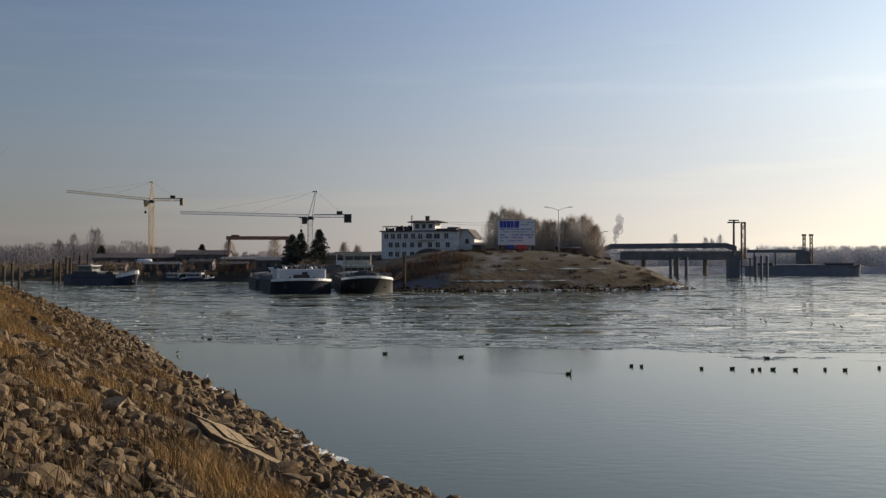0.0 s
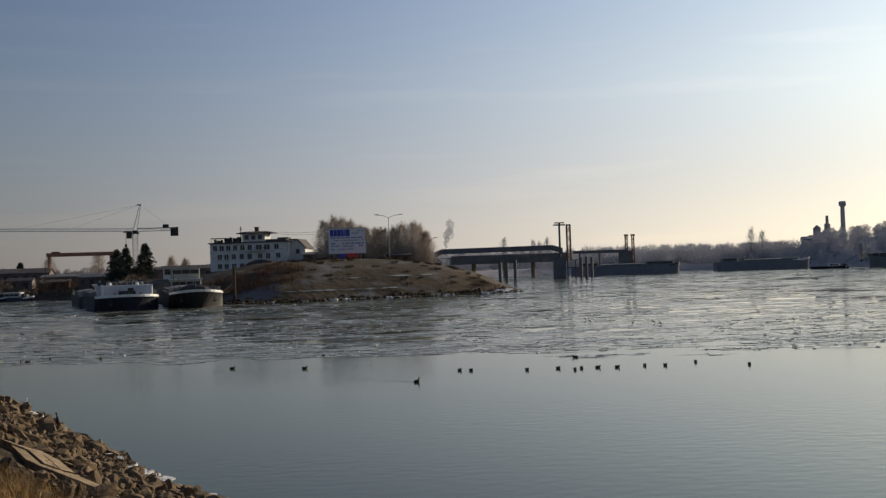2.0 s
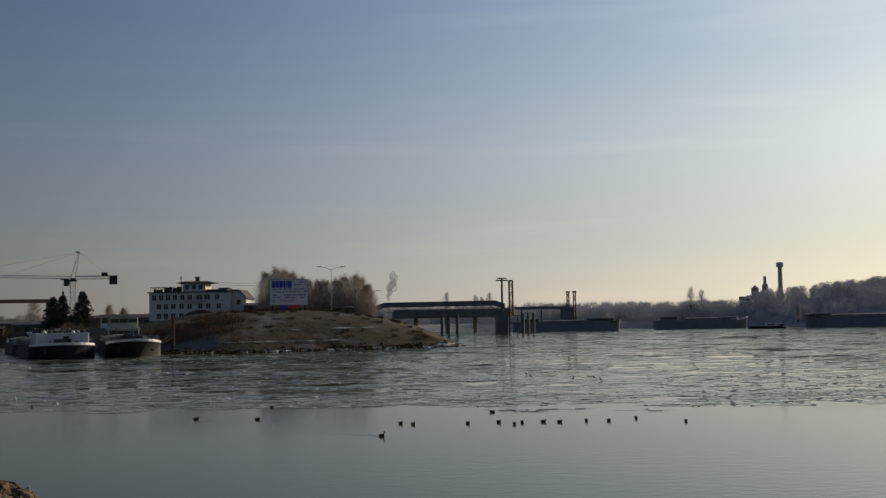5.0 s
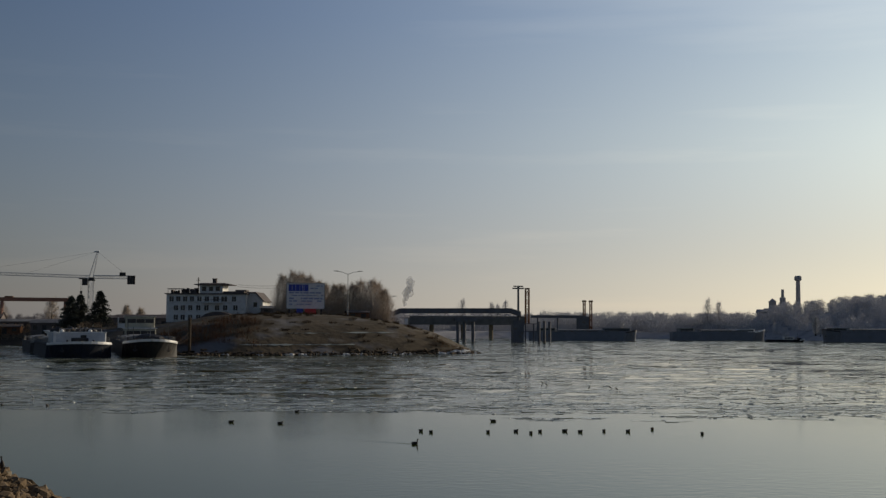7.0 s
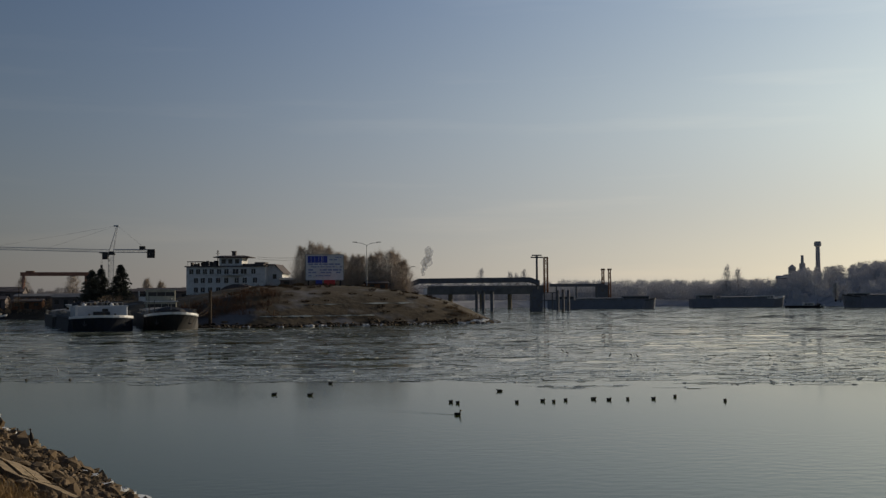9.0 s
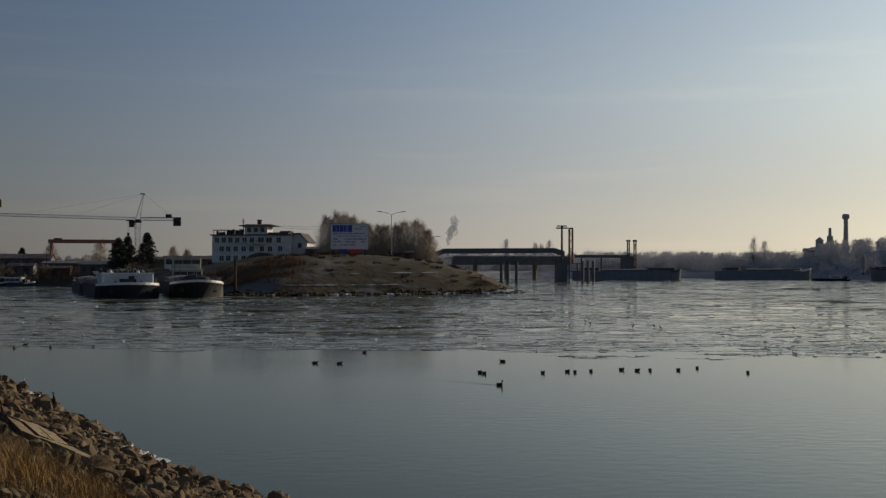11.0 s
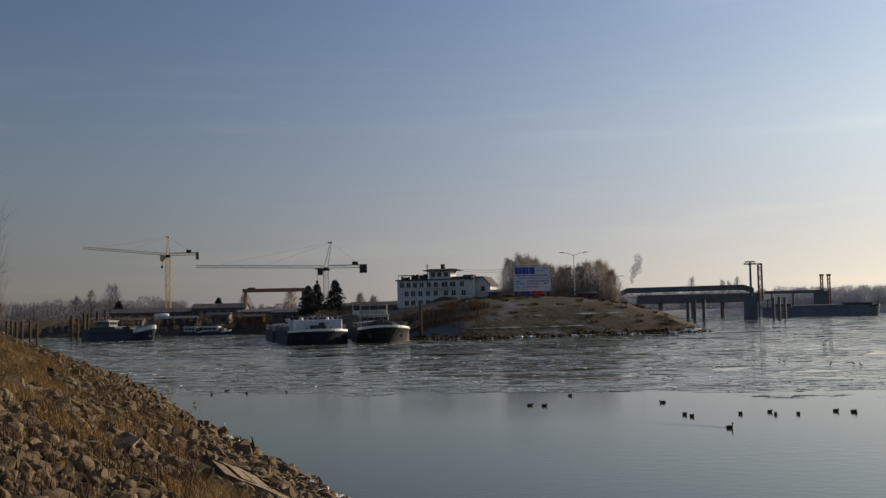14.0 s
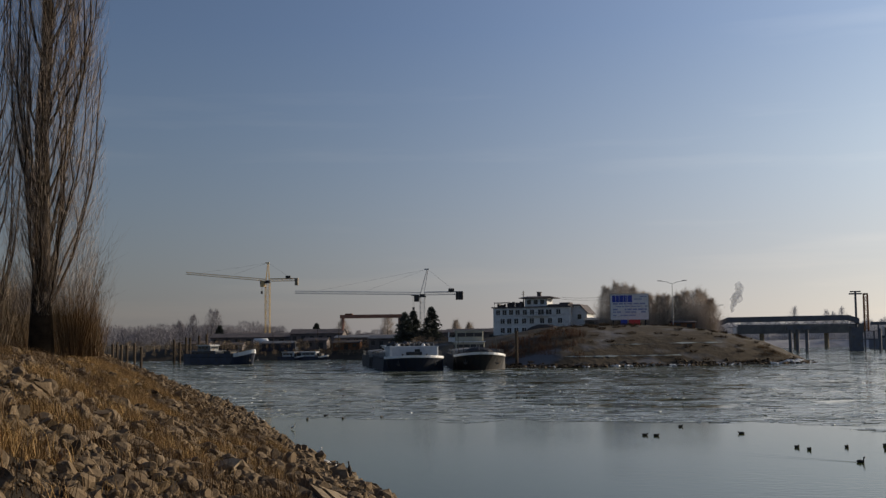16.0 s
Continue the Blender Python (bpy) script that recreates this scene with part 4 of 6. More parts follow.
vessel("cargo_barge", polar(28.2, 640, 0, 85), 66, 11, 5.4, 1.2, 9, HAZEBLUE, STEEL, "laden barge paled blue-grey with haze on the far shore", [dict(y0=-50, y1=-60, w=8, h=3.5, z=0, mat=GREYPAINT), dict(y0=-4, y1=-13, w=7.5, h=2.0, z=0, mat=GREYPAINT)])
vessel("motor_boat", polar(27.4, 630, 0, 262), 20, 3.6, 1.0, 0.5, 4, HULL2, WHITE, "low white-railed motor boat on the far shore", [dict(y0=-6, y1=-11, w=2.8, h=1.5, z=0)], cargo=False, category="boat", anchor=False)
for x, y, rz, L in ((-92, 424, 250, 11), (-83, 423, 255, 13), (-99, 430, 70, 9)):
    vessel("motor_boat", pose(x, y, 0, 0, 0, rz), L, 3.4, 1.0, 0.5, 4, BLUEHULL, WHITE, "small cabin boat with pale blue cabin at the quay",
           [dict(y0=-L * 0.35, y1=-L * 0.8, w=2.6, h=1.9, z=0, mat=CRANEWHITE)], cargo=False, category="boat", anchor=False)


# ---- cranes ----
def lattice(me, p0, p1, w, h, bays, r):
    """Square truss between two points: four chords with diagonal lacing."""
    p0, p1 = Vector(p0), Vector(p1)
    d = (p1 - p0).normalized()
    a = d.cross(Vector((0, 1, 0)) if abs(d.y) < 0.9 else Vector((1, 0, 0))).normalized()
    b = d.cross(a)
    cs = [(sx * w / 2, sy * h / 2) for sx, sy in ((-1, -1), (1, -1), (1, 1), (-1, 1))]
    at = lambda t, c: p0.lerp(p1, t) + a * c[0] + b * c[1]
    for c in cs:
        me.tube([at(0, c), at(1, c)], r, 4)
    for i in range(bays):
        for j in range(4):
            c, e = cs[j], cs[(j + 1) % 4]
            me.tube([at(i / bays, c if i % 2 else e), at((i + 1) / bays, e if i % 2 else c)], r * 0.6, 3)
            me.tube([at(i / bays, c), at(i / bays, e)], r * 0.5, 3)


def tower_crane(m, base, mast_top, apex, jib, counter, rise, mat, label, lean=0.0, r=0.12, w=1.7, block=2.8):
    root = thing("tower_crane", m, label, "tower crane")
    me = Mesh()
    lattice(me, (0, 0, base), (0, 0, mast_top), w, w, int((mast_top - base) / 1.8), r)
    part("mast", me, mat, root)
    part("foundation", Mesh().box(-2.6, 2.6, -2.6, 2.6, base - 1.2, base + 0.25), CONCRETE, root)
    me = Mesh()
    me.box(-1.3, 1.3, -1.3, 1.3, mast_top, mast_top + 0.5)
    me.tube([(0, 0, mast_top + 0.4), (0, 0, mast_top + 1.2)], 1.0, 12)
    part("slewing_ring", me, STEEL, root)
    zj = mast_top + 1.4
    me = Mesh()
    lattice(me, (-0.8, 0, zj), (-jib, 0, zj + rise), 0.9, 0.8, int(jib / 1.8), r * 0.7)
    part("jib", me, mat, root)
    me = Mesh()
    lattice(me, (0.8, 0, zj), (counter, 0, zj), 1.1, 0.7, int(counter / 1.6), r * 0.8)
    me.box(1, counter, -0.6, 0.6, zj + 0.35, zj + 0.45)
    part("counter_jib", me, mat, root)
    me = Mesh()
    for i in range(3):
        me.box(counter - block + i * block / 3, counter - block + (i + 0.88) * block / 3, -0.8, 0.8, zj - 2.5, zj + 0.6)
    part("counterweight", me, CONCRETE if mat is YELLOW else STEEL, root)
    me = Mesh()
    me.box(counter - 5.5, counter - 3.4, -0.7, 0.7, zj + 0.45, zj + 1.7)
    part("hoist_winch", me, STEEL, root)
    me = Mesh()
    for sx in (-0.7, 0.7):
        for sy in (-0.55, 0.55):
            me.tube([(sx, sy, zj), (lean + sx * 0.25, sy * 0.3, apex)], r, 4)
    for k in range(1, 5):
        t = k / 5
        me.tube([(-0.7 + t * (lean + 0.5), -0.5, zj + t * (apex - zj)), (0.7 + t * (lean - 0.5), 0.5, zj + t * (apex - zj))], r * 0.6, 3)
    me.box(lean - 1.2, lean + 0.5, -0.3, 0.3, apex - 0.25, apex + 0.2)
    part("apex_frame", me, mat, root)
    me = Mesh()
    for k in (0.45, 0.82):
        me.tube([(lean, 0, apex), (-jib * k, 0, zj + rise * k + 0.6)], 0.022, 3)
    me.tube([(lean, 0, apex), (counter - 3, 0, zj + 0.5)], 0.03, 3)
    part("pendant_line", me, STEEL, root)
    me = Mesh()
    me.box(-2.9, -1.2, -1.5, 0.2, mast_top - 1.6, mast_top + 0.9)
    cab = part("cab", me, STEEL if mat is CRANEWHITE else mat, root)
    part("window", Mesh().box(-2.95, -2.6, -1.52, -0.1, mast_top - 0.6, mast_top + 0.6), GLASS, cab)
    me = Mesh()
    k = 0.07
    zz = zj + rise * k - 0.6
    me.box(-jib * k - 0.8, -jib * k + 0.8, -0.6, 0.6, zz - 0.3, zz)
    part("trolley", me, STEEL, root)
    me = Mesh()
    me.tube([(-jib * k - 0.2, 0, zz), (-jib * k - 0.2, 0, zz - 4.5)], 0.05, 3)
    me.tube([(-jib * k + 0.2, 0, zz), (-jib * k + 0.2, 0, zz - 4.5)], 0.05, 3)
    me.box(-jib * k - 0.4, -jib * k + 0.4, -0.25, 0.25, zz - 5.6, zz - 4.5)
    part("hook_block", me, STEEL, root)
    return root


tower_crane(pose(-124.8, 500, 0), 5.5, 32.4, 41.3, 36.5, 13.6, 3.6, YELLOW, "yellow lattice tower crane over the harbour yard", 0.3, 0.12, 1.9, 1.4)
tower_crane(pose(-48.9, 430, 0), 5.5, 22.6, 33.0, 48.0, 15.2, 1.2, CRANEWHITE, "pale grey tower crane with a long level jib", 2.0, 0.12, 1.8)


def gantry_crane(m):
    root = thing("gantry_crane", m, "rust-red portal gantry crane over the yard", "gantry crane")
    me = Mesh()
    for y in (-1.4, 1.4):
        me.box(-12.5, 12.5, y - 0.4, y + 0.4, 10.6, 12.0)
    me.box(-12.5, -11.8, -1.4, 1.4, 10.8, 11.8)
    me.box(11.8, 12.5, -1.4, 1.4, 10.8, 11.8)
    part("girder", me, REDPAINT, root)
    for sx in (-11.4, 11.4):
        me = Mesh()
        for y in (-1, 1):
            me.tube([(sx, y * 1.2, 10.6), (sx, y * 3.4, 0.3)], [0.5, 0.35], 6)
        me.tube([(sx, -2.2, 5.4), (sx, 2.2, 5.4)], 0.2, 4)
        me.box(sx - 0.5, sx + 0.5, -4.2, 4.2, 0, 0.6)
        part("leg", me, REDPAINT, root)
    part("hoist_trolley", Mesh().box(-10.5, -7.5, -1.9, 1.9, 12.0, 12.5), RUST, root)


gantry_crane(pose(-74.5, 470, 5.4, 0, 0, 6))


# ---- buildings ----
def window_unit(wall, x0, x1, z0, z1, y, depth=0.16, sill=True):
    """Frame, pane and sill set into a wall that faces local -y at y."""
    f = Mesh()
    t = 0.07
    for a, b, c, d in ((x0, x1, z1 - t, z1), (x0, x1, z0, z0 + t), (x0, x0 + t, z0 + t, z1 - t), (x1 - t, x1, z0 + t, z1 - t), ((x0 + x1) / 2 - 0.04, (x0 + x1) / 2 + 0.04, z0 + t, z1 - t)):
        f.box(a, b, y - 0.03, y + 0.06, c, d)
    w = part("window", f, WHITE, wall)
    part("pane", Mesh().box(x0 + t, x1 - t, y + 0.0, y + 0.04, z0 + t, z1 - t), GLASS, w)
    if sill:
        part("sill", Mesh().box(x0 - 0.1, x1 + 0.1, y - 0.16, y + 0.02, z0 - 0.1, z0 - 0.004), WHITE, w)


def white_building(m):
    W, Dp = 25.5, 13.0
    root = thing("apartment_house", m, "white rendered three-storey house with roof terrace and dark eaves", "house")
    front = part("front_wall", Mesh().box(0, W, 0, 0.4, 0, 8.9), PLASTER, root)
    side = part("side_wall", Mesh().box(W - 0.4, W, 0.4, Dp, 0, 8.9), PLASTER, root)
    part("side_wall", Mesh().box(0, 0.4, 0.4, Dp, 0, 8.9), PLASTER, root)
    part("back_wall", Mesh().box(0.4, W - 0.4, Dp - 0.4, Dp, 0, 8.9), PLASTER, root)
    part("roof_slab", Mesh().box(-0.5, W + 0.5, -0.5, Dp + 0.5, 8.9, 9.25), ROOF, root, "dark overhanging flat roof edge")
    for row, (z0, z1) in enumerate(((0.9, 2.4), (3.9, 5.4), (6.7, 8.2))):
        xs = [0.9, 3.1, 5.3, 7.5, 9.9, 12.3, 15.0, 17.6, 21.0] if row == 2 else [2.4, 4.6, 7.0, 9.6, 12.2, 15.6, 18.2, 21.5]
        for i, x in enumerate(xs):
            window_unit(front, x, x + (2.0 if i in (6, 7) and row == 2 else 1.5), z0 - 0.15, z1 + 0.1, -0.06)
    for z0 in (0.9, 3.9, 6.7):
        for y in (3, 7):
            p = part("window", Mesh().box(W - 0.02, W + 0.05, y, y + 1.3, z0, z0 + 1.5), WHITE, side)
            part("pane", Mesh().box(W + 0.03, W + 0.07, y + 0.1, y + 1.2, z0 + 0.1, z0 + 1.4), GLASS, p)
    b = part("balcony", Mesh().box(11.6, 18.4, -1.3, -0.004, 6.15, 6.35), PLASTER, root)
    r = Mesh()
    for x in np.arange(11.7, 18.4, 0.45):
        r.tube([(x, -1.25, 6.35), (x, -1.25, 7.25)], 0.025, 4)
    r.tube([(11.65, -1.25, 7.25), (18.35, -1.25, 7.25)], 0.04, 4)
    part("railing", r, STEEL, b)
    pent = part("penthouse", Mesh().box(10.2, 17.6, 1.6, 9.0, 9.25, 11.9), PLASTER, root, "set-back white top storey")
    for x in (11.0, 13.2, 15.4):
        part("window", Mesh().box(x, x + 1.3, 1.52, 1.64, 10.0, 11.4), GLASS, pent)
    part("penthouse_roof", Mesh().loft([[(8.6 - o, 0.6 - o, z), (20.0 + o, 0.6 - o, z), (20.0 + o, 9.8 + o, z), (8.6 - o, 9.8 + o, z)] for o, z in ((0, 11.9), (0.15, 12.1), (-2.0, 12.6))]), ROOF, root)
    part("chimney", Mesh().box(13.6, 14.8, 4.5, 5.6, 12.4, 13.9).box(13.45, 14.95, 4.35, 5.75, 13.9, 14.1), ROOF, root)
    wing = part("gabled_wing", Mesh().loft([[(W + 0.02, y, 0), (W + 4.8, y, 0), (W + 4.8, y, 6.8), (W + 2.4, y, 9.3), (W + 0.02, y, 9.3)] for y in (3.0, 14.0)]), PLASTER, root)
    part("wing_roof", Mesh().loft([[(W - 0.3, y, 9.35), (W + 2.5, y, 9.35), (W + 5.3, y, 6.6), (W + 5.3, y, 6.85), (W + 2.6, y, 9.75), (W - 0.3, y, 9.75)] for y in (2.5, 14.5)]), ROOF, root)
    part("window", Mesh().box(W + 1.8, W + 3.0, 2.93, 3.04, 5.0, 6.5), GLASS, wing)
    rng = random.Random(3)
    for k in range(9):
        x = 0.6 + k * 1.0
        part("terrace_planter", Mesh().box(x, x + rng.uniform(0.5, 0.95), 1 + rng.uniform(0, 3), 4.5, 9.25, 9.9 + rng.uniform(0.1, 1.2)), ROOF, root)
    cl = Mesh().box(0.2, 5.4, 0.1, 3.4, 10.55, 10.75)
    for x in (0.4, 2.9, 5.2):
        cl.tube([(x, 0.2, 9.2), (x, 0.2, 10.6)], 0.06, 4)
    part("pergola", cl, ROOF, root, "dark pergola on the roof terrace")
    part("roof_box", Mesh().box(17.9, 24.6, 1.5, 6, 9.25, 9.9).box(21.5, 24.9, 2.5, 7, 9.9, 10.4), ROOF, root)
    part("antenna", Mesh().tube([(9.4, 3, 9.2), (9.4, 3, 14.4)], 0.17, 5).box(8.8, 10.0, 2.95, 3.05, 13.3, 13.4).box(9.0, 9.8, 2.95, 3.05, 13.8, 13.9), STEEL, root)
    pv = Mesh()
    pv.loft([[(x, y, z) for x, z in ((13.5, 0), (13.5, 1.5), (15.0, 2.6), (17.5, 3.3), (20, 3.3), (22.5, 2.6), (24, 1.5), (24, 0))] for y in (-9, -3)])
    part("arched_canopy", pv, ROOF, root, "dark arched canopy before the house")


white_building(pose(-20.2, 381, 7.9, 0, 0, -14))


for z0, z1 in ((19.4, 19.0), (20.0, 19.8)):
    line = Mesh().tube([(2.0 + 17 * t, 379 - 14 * t, z0 + (z1 - z0) * t - 2.0 * t * (1 - t)) for t in [k / 8 for k in range(9)]], 0.035, 4)
    tagged(part("overhead_cable", line, STEEL), "thin dark overhead cable between house and grove", "cable")


def shed(m, w, d, h, ridge, wall, roof, label, bays=5):
    root = thing("shed", m, label, "shed")
    body = part("wall", Mesh().loft([[(x, y, z) for y, z in ((0, -1), (0, h), (d / 2, h + ridge), (d, h), (d, -1))] for x in (0, w)]), wall, root)
    part("roof", Mesh().loft([[(x, y, z) for y, z in ((-0.5, h - 0.1), (d / 2, h + ridge + 0.1), (d + 0.5, h - 0.1), (d + 0.5, h + 0.12), (d / 2, h + ridge + 0.35), (-0.5, h + 0.12))] for x in (-0.4, w + 0.4)]), roof, root)
    for i in range(bays):
        x = w * (i + 0.25) / bays
        part("door" if i % 2 else "window", Mesh().box(x, x + w / bays * 0.45, -0.06, 0.05, 0 if i % 2 else h * 0.4, h * 0.8), STEEL if i % 2 else GLASS, body)
    return root


shed(pose(-106, 462, 5.3, 0, 0, 3), 21, 12, 4.6, 1.6, SHED, ROOF, "long brown brick shed with a dark pitched roof", 6)
shed(pose(-141, 470, 5.3, 0, 0, 2), 36, 12, 3.4, 1.4, SHED, ROOF, "low brown yard shed with a dark roof", 8)
shed(pose(-86, 452, 5.3, 0, 0, -2), 24, 9, 2.8, 0.7, SHED, SHEETROOF, "low open-fronted workshop with a pale sheet roof", 7)
shed(pose(-60, 455, 5.3, 0, 0, -2), 30, 9, 4.2, 0.9, SHED, ROOF, "dark yard building behind the moored barges", 6)
shed(pose(-38, 402, 5.6, 0, 0, -8), 19, 9, 3.6, 1.0, SHED, ROOF, "low brown building with a flat roof by the house", 4)
shed(pose(9.2, 372, 10.2, 0, 0, -5), 13, 6, 2.2, 0.5, SHED, SHEETROOF, "low shed with a pale roof behind the hoarding", 3)
shed(pose(34.6, 352, spit_height(36, 352) - 0.3, 0, 0, 4), 6.5, 4, 1.7, 0.3, RUST, ROOF, "small brown hut on the mound crest", 2)
shed(pose(-150, 446, 3.6, 0, 0, 2), 15, 6, 2.6, 0.8, SHED, ROOF, "small dark boathouse on the harbour bank", 3)
shed(pose(-131, 441, 3.4, 0, 0, 1), 11, 5, 2.4, 0.7, SHED, ROOF, "small dark boathouse by the landing", 3)
shed(pose(-112, 440, 3.4, 0, 0, -1), 12, 5, 2.8, 0.6, BLUEHULL, SHEETROOF, "blue-grey boat shed with a pale roof", 3)
shed(pose(-96, 441, 3.6, 0, 0, -3), 9, 5, 3.4, 0.9, SHED, ROOF, "brown hut on the harbour bank", 2)
shed(pose(-84, 438, 3.6, 0, 0, -3), 10, 5, 2.6, 0.6, RUST, ROOF, "rust-brown hut on the harbour bank", 3)
shed(pose(-70, 436, 3.6, 0, 0, -6), 13, 6, 4.0, 0.8, SHED, SHEETROOF, "brown workshop on the harbour bank", 4)
for x, y, h, lab in ((-80.5, 431, 11.5, "thin timber pole on the harbour bank"), (-107, 437, 8.0, "thin flag pole on the harbour bank"), (-92, 448, 9.0, "thin timber pole behind the huts"), (-137, 452, 9.5, "thin timber pole by the sheds")):
    tagged(part("pole", Mesh().tube([(0, 0, -1), (0, 0, h * 0.6), (0, 0, h)], [0.16, 0.13, 0.09], 6), PILE, m=pose(x, y, 2.5)), lab, "pole")
tank = thing("storage_tank", pose(-117, 458, 5.4), "white lying storage tank catching the sun", "tank")
part("shell", Mesh().tube([(-3, 0, 1.6), (-2.6, 0, 1.6), (2.6, 0, 1.6), (3, 0, 1.6)], [0.7, 1.3, 1.3, 0.7], 14), WHITE, tank, smooth=True)
part("saddle", Mesh().box(-1.8, -1.3, -1, 1, -0.5, 0.9).box(1.3, 1.8, -1, 1, -0.5, 0.9), STEEL, tank)


def billboard(m):
    root = thing("billboard", m, "large white hoarding with blue heading and pale text lines", "billboard")
    b = part("panel", Mesh().box(0, 11.0, 0, 0.25, 2.0, 9.4), WHITE, root)
    fr = Mesh()
    for a in ((-0.1, 11.1, 9.4, 9.55), (-0.1, 11.1, 1.85, 2.0), (-0.1, 0, 2.0, 9.4), (11, 11.1, 2.0, 9.4)):
        fr.box(a[0], a[1], -0.08, 0.3, a[2], a[3])
    part("frame", fr, GALV, root)
    for x in (0.8, 3.9, 7.1, 10.2):
        part("leg", Mesh().box(x - 0.14, x + 0.14, 0.25, 0.55, -1.5, 8.5).tube([(x, 0.4, 6), (x, 3.2, -1.4)], 0.09, 5), STEEL, root)
    for x0, x1 in ((0.5, 1.5), (1.58, 2.55), (2.63, 3.75), (3.83, 4.5), (4.6, 4.95), (5.05, 6.3)):
        part("heading_mark", Mesh().box(x0, x1, -0.012, -0.004, 7.05, 9.05), SIGNBLUE, b, "blue heading block")
    rng = random.Random(6)
    for z, hh in ((8.5, 0.3), (7.8, 0.3), (6.4, 0.45), (5.7, 0.3), (4.7, 0.5), (4.0, 0.4), (3.1, 0.3)):
        x = 0.7 if z < 7 else 6.8
        while x < 10.2:
            w = rng.uniform(0.5, 1.8)
            if rng.random() < 0.8:
                part("text_bar", Mesh().box(x, min(x + w, 10.5), -0.012, -0.004, z, z + hh), GREYTEXT, b)
            x += w + 0.25
    return root


GREYTEXT = material("pale_blue_print", (0.22, 0.27, 0.42), (0.34, 0.38, 0.52), 0.6, 0.6, bump=0)
billboard(pose(16.0, 345, 10.0, 0, 0, 2))
for x, w, mat, lab in ((23.0, 3.2, SIGNRED, "small red sign board under the hoarding"), (20.6, 1.9, SIGNBLUE, "small blue sign board under the hoarding")):
    s = thing("sign_board", pose(x - 2.0, 340.5, 10.0), lab, "sign")
    part("panel", Mesh().box(0, w, 0, 0.12, 0.3, 1.9), mat, s)
    for k in (0.3, w - 0.3):
        part("post", Mesh().box(k - 0.06, k + 0.06, 0.12, 0.24, -0.9, 1.8), STEEL, s)


def street_lamp(m, h, arm, label, double=True):
    root = thing("street_lamp", m, label, "street lamp")
    part("pole", Mesh().tube([(0, 0, -0.5), (0, 0, h - 0.8)], [0.16, 0.09], 8), GALV, root)
    for sx in ((-1, 1) if double else (-1,)):
        part("arm", Mesh().tube([(0, 0, h - 0.9), (sx * arm * 0.45, 0, h - 0.25), (sx * arm, 0, h)], 0.07, 6), GALV, root)
        part("lamp_head", Mesh().loft([[(sx * (arm + a) , b * 0.22, h + c) for b, c in ((-1, 0), (1, 0), (1, 0.18), (-1, 0.18))] for a in (-0.4, 0.9)]), GREYPAINT, root)


street_lamp(pose(34.4, 350, spit_height(34.4, 350)), 23.3 - spit_height(34.4, 350), 3.4, "tall twin-arm street lamp on the mound")
street_lamp(pose(52.6, 397, spit_height(52.6, 397), 0, 0, 180), 17.2 - spit_height(52.6, 397), 2.2, "single-arm street lamp beyond the mound", False)
mk = thing("marker_post", pose(48.0, 322, 0), "small white marker board on the slope", "marker")
zk = spit_height(48.0, 322)
part("board", Mesh().box(-0.45, 0.45, -0.05, 0.05, zk + 0.7, zk + 2.3), WHITE, mk)
part("post", Mesh().box(-0.06, 0.06, 0.05, 0.15, zk - 0.4, zk + 2.2), GALV, mk)


# ---- jetty and piles ----
def jetty(m):
    root = thing("loading_jetty", m, "dark steel loading jetty with roofed conveyor on dolphins", "jetty")
    g = Mesh()
    g.loft([[(x, y, z + dz) for y, z in ((-1.6, 0), (1.6, 0), (1.6, 2.3), (-1.6, 2.3))] for x, dz in ((0, 11.6), (3, 12.9), (54, 13.3), (58.5, 11.8))])
    part("conveyor_housing", g, JETTY, root)
    u = Mesh()
    for x in range(4, 56, 4):
        u.tube([(x, -1.4, 13.2), (x + 2, -1.4, 11.0), (x + 4, -1.4, 13.2)], 0.12, 4)
    u.box(3, 57, -1.6, 1.6, 10.8, 11.05)
    part("under_truss", u, JETTY, root)
    for x in (29.5, 32.5, 36.5):
        part("pier_leg", Mesh().tube([(x, 0, -2), (x, 0, 9.6 if x < 36 else 10.9)], 0.75, 8), JETTY, root)
    part("pier_cap", Mesh().box(28, 38, -1.8, 1.8, 9.4, 10.8), JETTY, root)
    part("dolphin", Mesh().box(54.8, 59.6, -2.5, 2.5, -1.5, 10.3), JETTY, root, "dark sheet-pile dolphin")
    p = Mesh()
    p.box(59.6, 66, -1.5, 1.5, 4.9, 5.3)
    p.box(59.6, 66, -1.5, 1.5, 8.4, 8.7)
    for x in (61, 64.8):
        p.tube([(x, 0, -1.5), (x, 0, 8.6)], 0.35, 6)
    part("walkway", p, JETTY, root)
    for x, h in ((66.5, 9.6), (69.0, 9.9), (71.5, 9.6)):
        part("mooring_post", Mesh().tube([(x, -3, -2), (x, -3, h)], 0.62, 10), JETTY, root)
    t = Mesh()
    t.tube([(57.6, 0, 10), (57.6, 0, 25.8)], [0.55, 0.45], 8)
    t.box(54.9, 60.3, -0.5, 0.5, 24.4, 25.0)
    t.box(55.4, 59.8, -0.5, 0.5, 25.4, 25.9)
    part("mast_column", t, JETTY, root)
    t = Mesh()
    lattice(t, (61.8, 0, 8.6), (61.8, 0, 24.4), 1.6, 1.6, 8, 0.2)
    t.box(60.9, 62.7, -0.9, 0.9, 24.2, 24.9)
    part("lattice_mast", t, RUST, root)
    return root


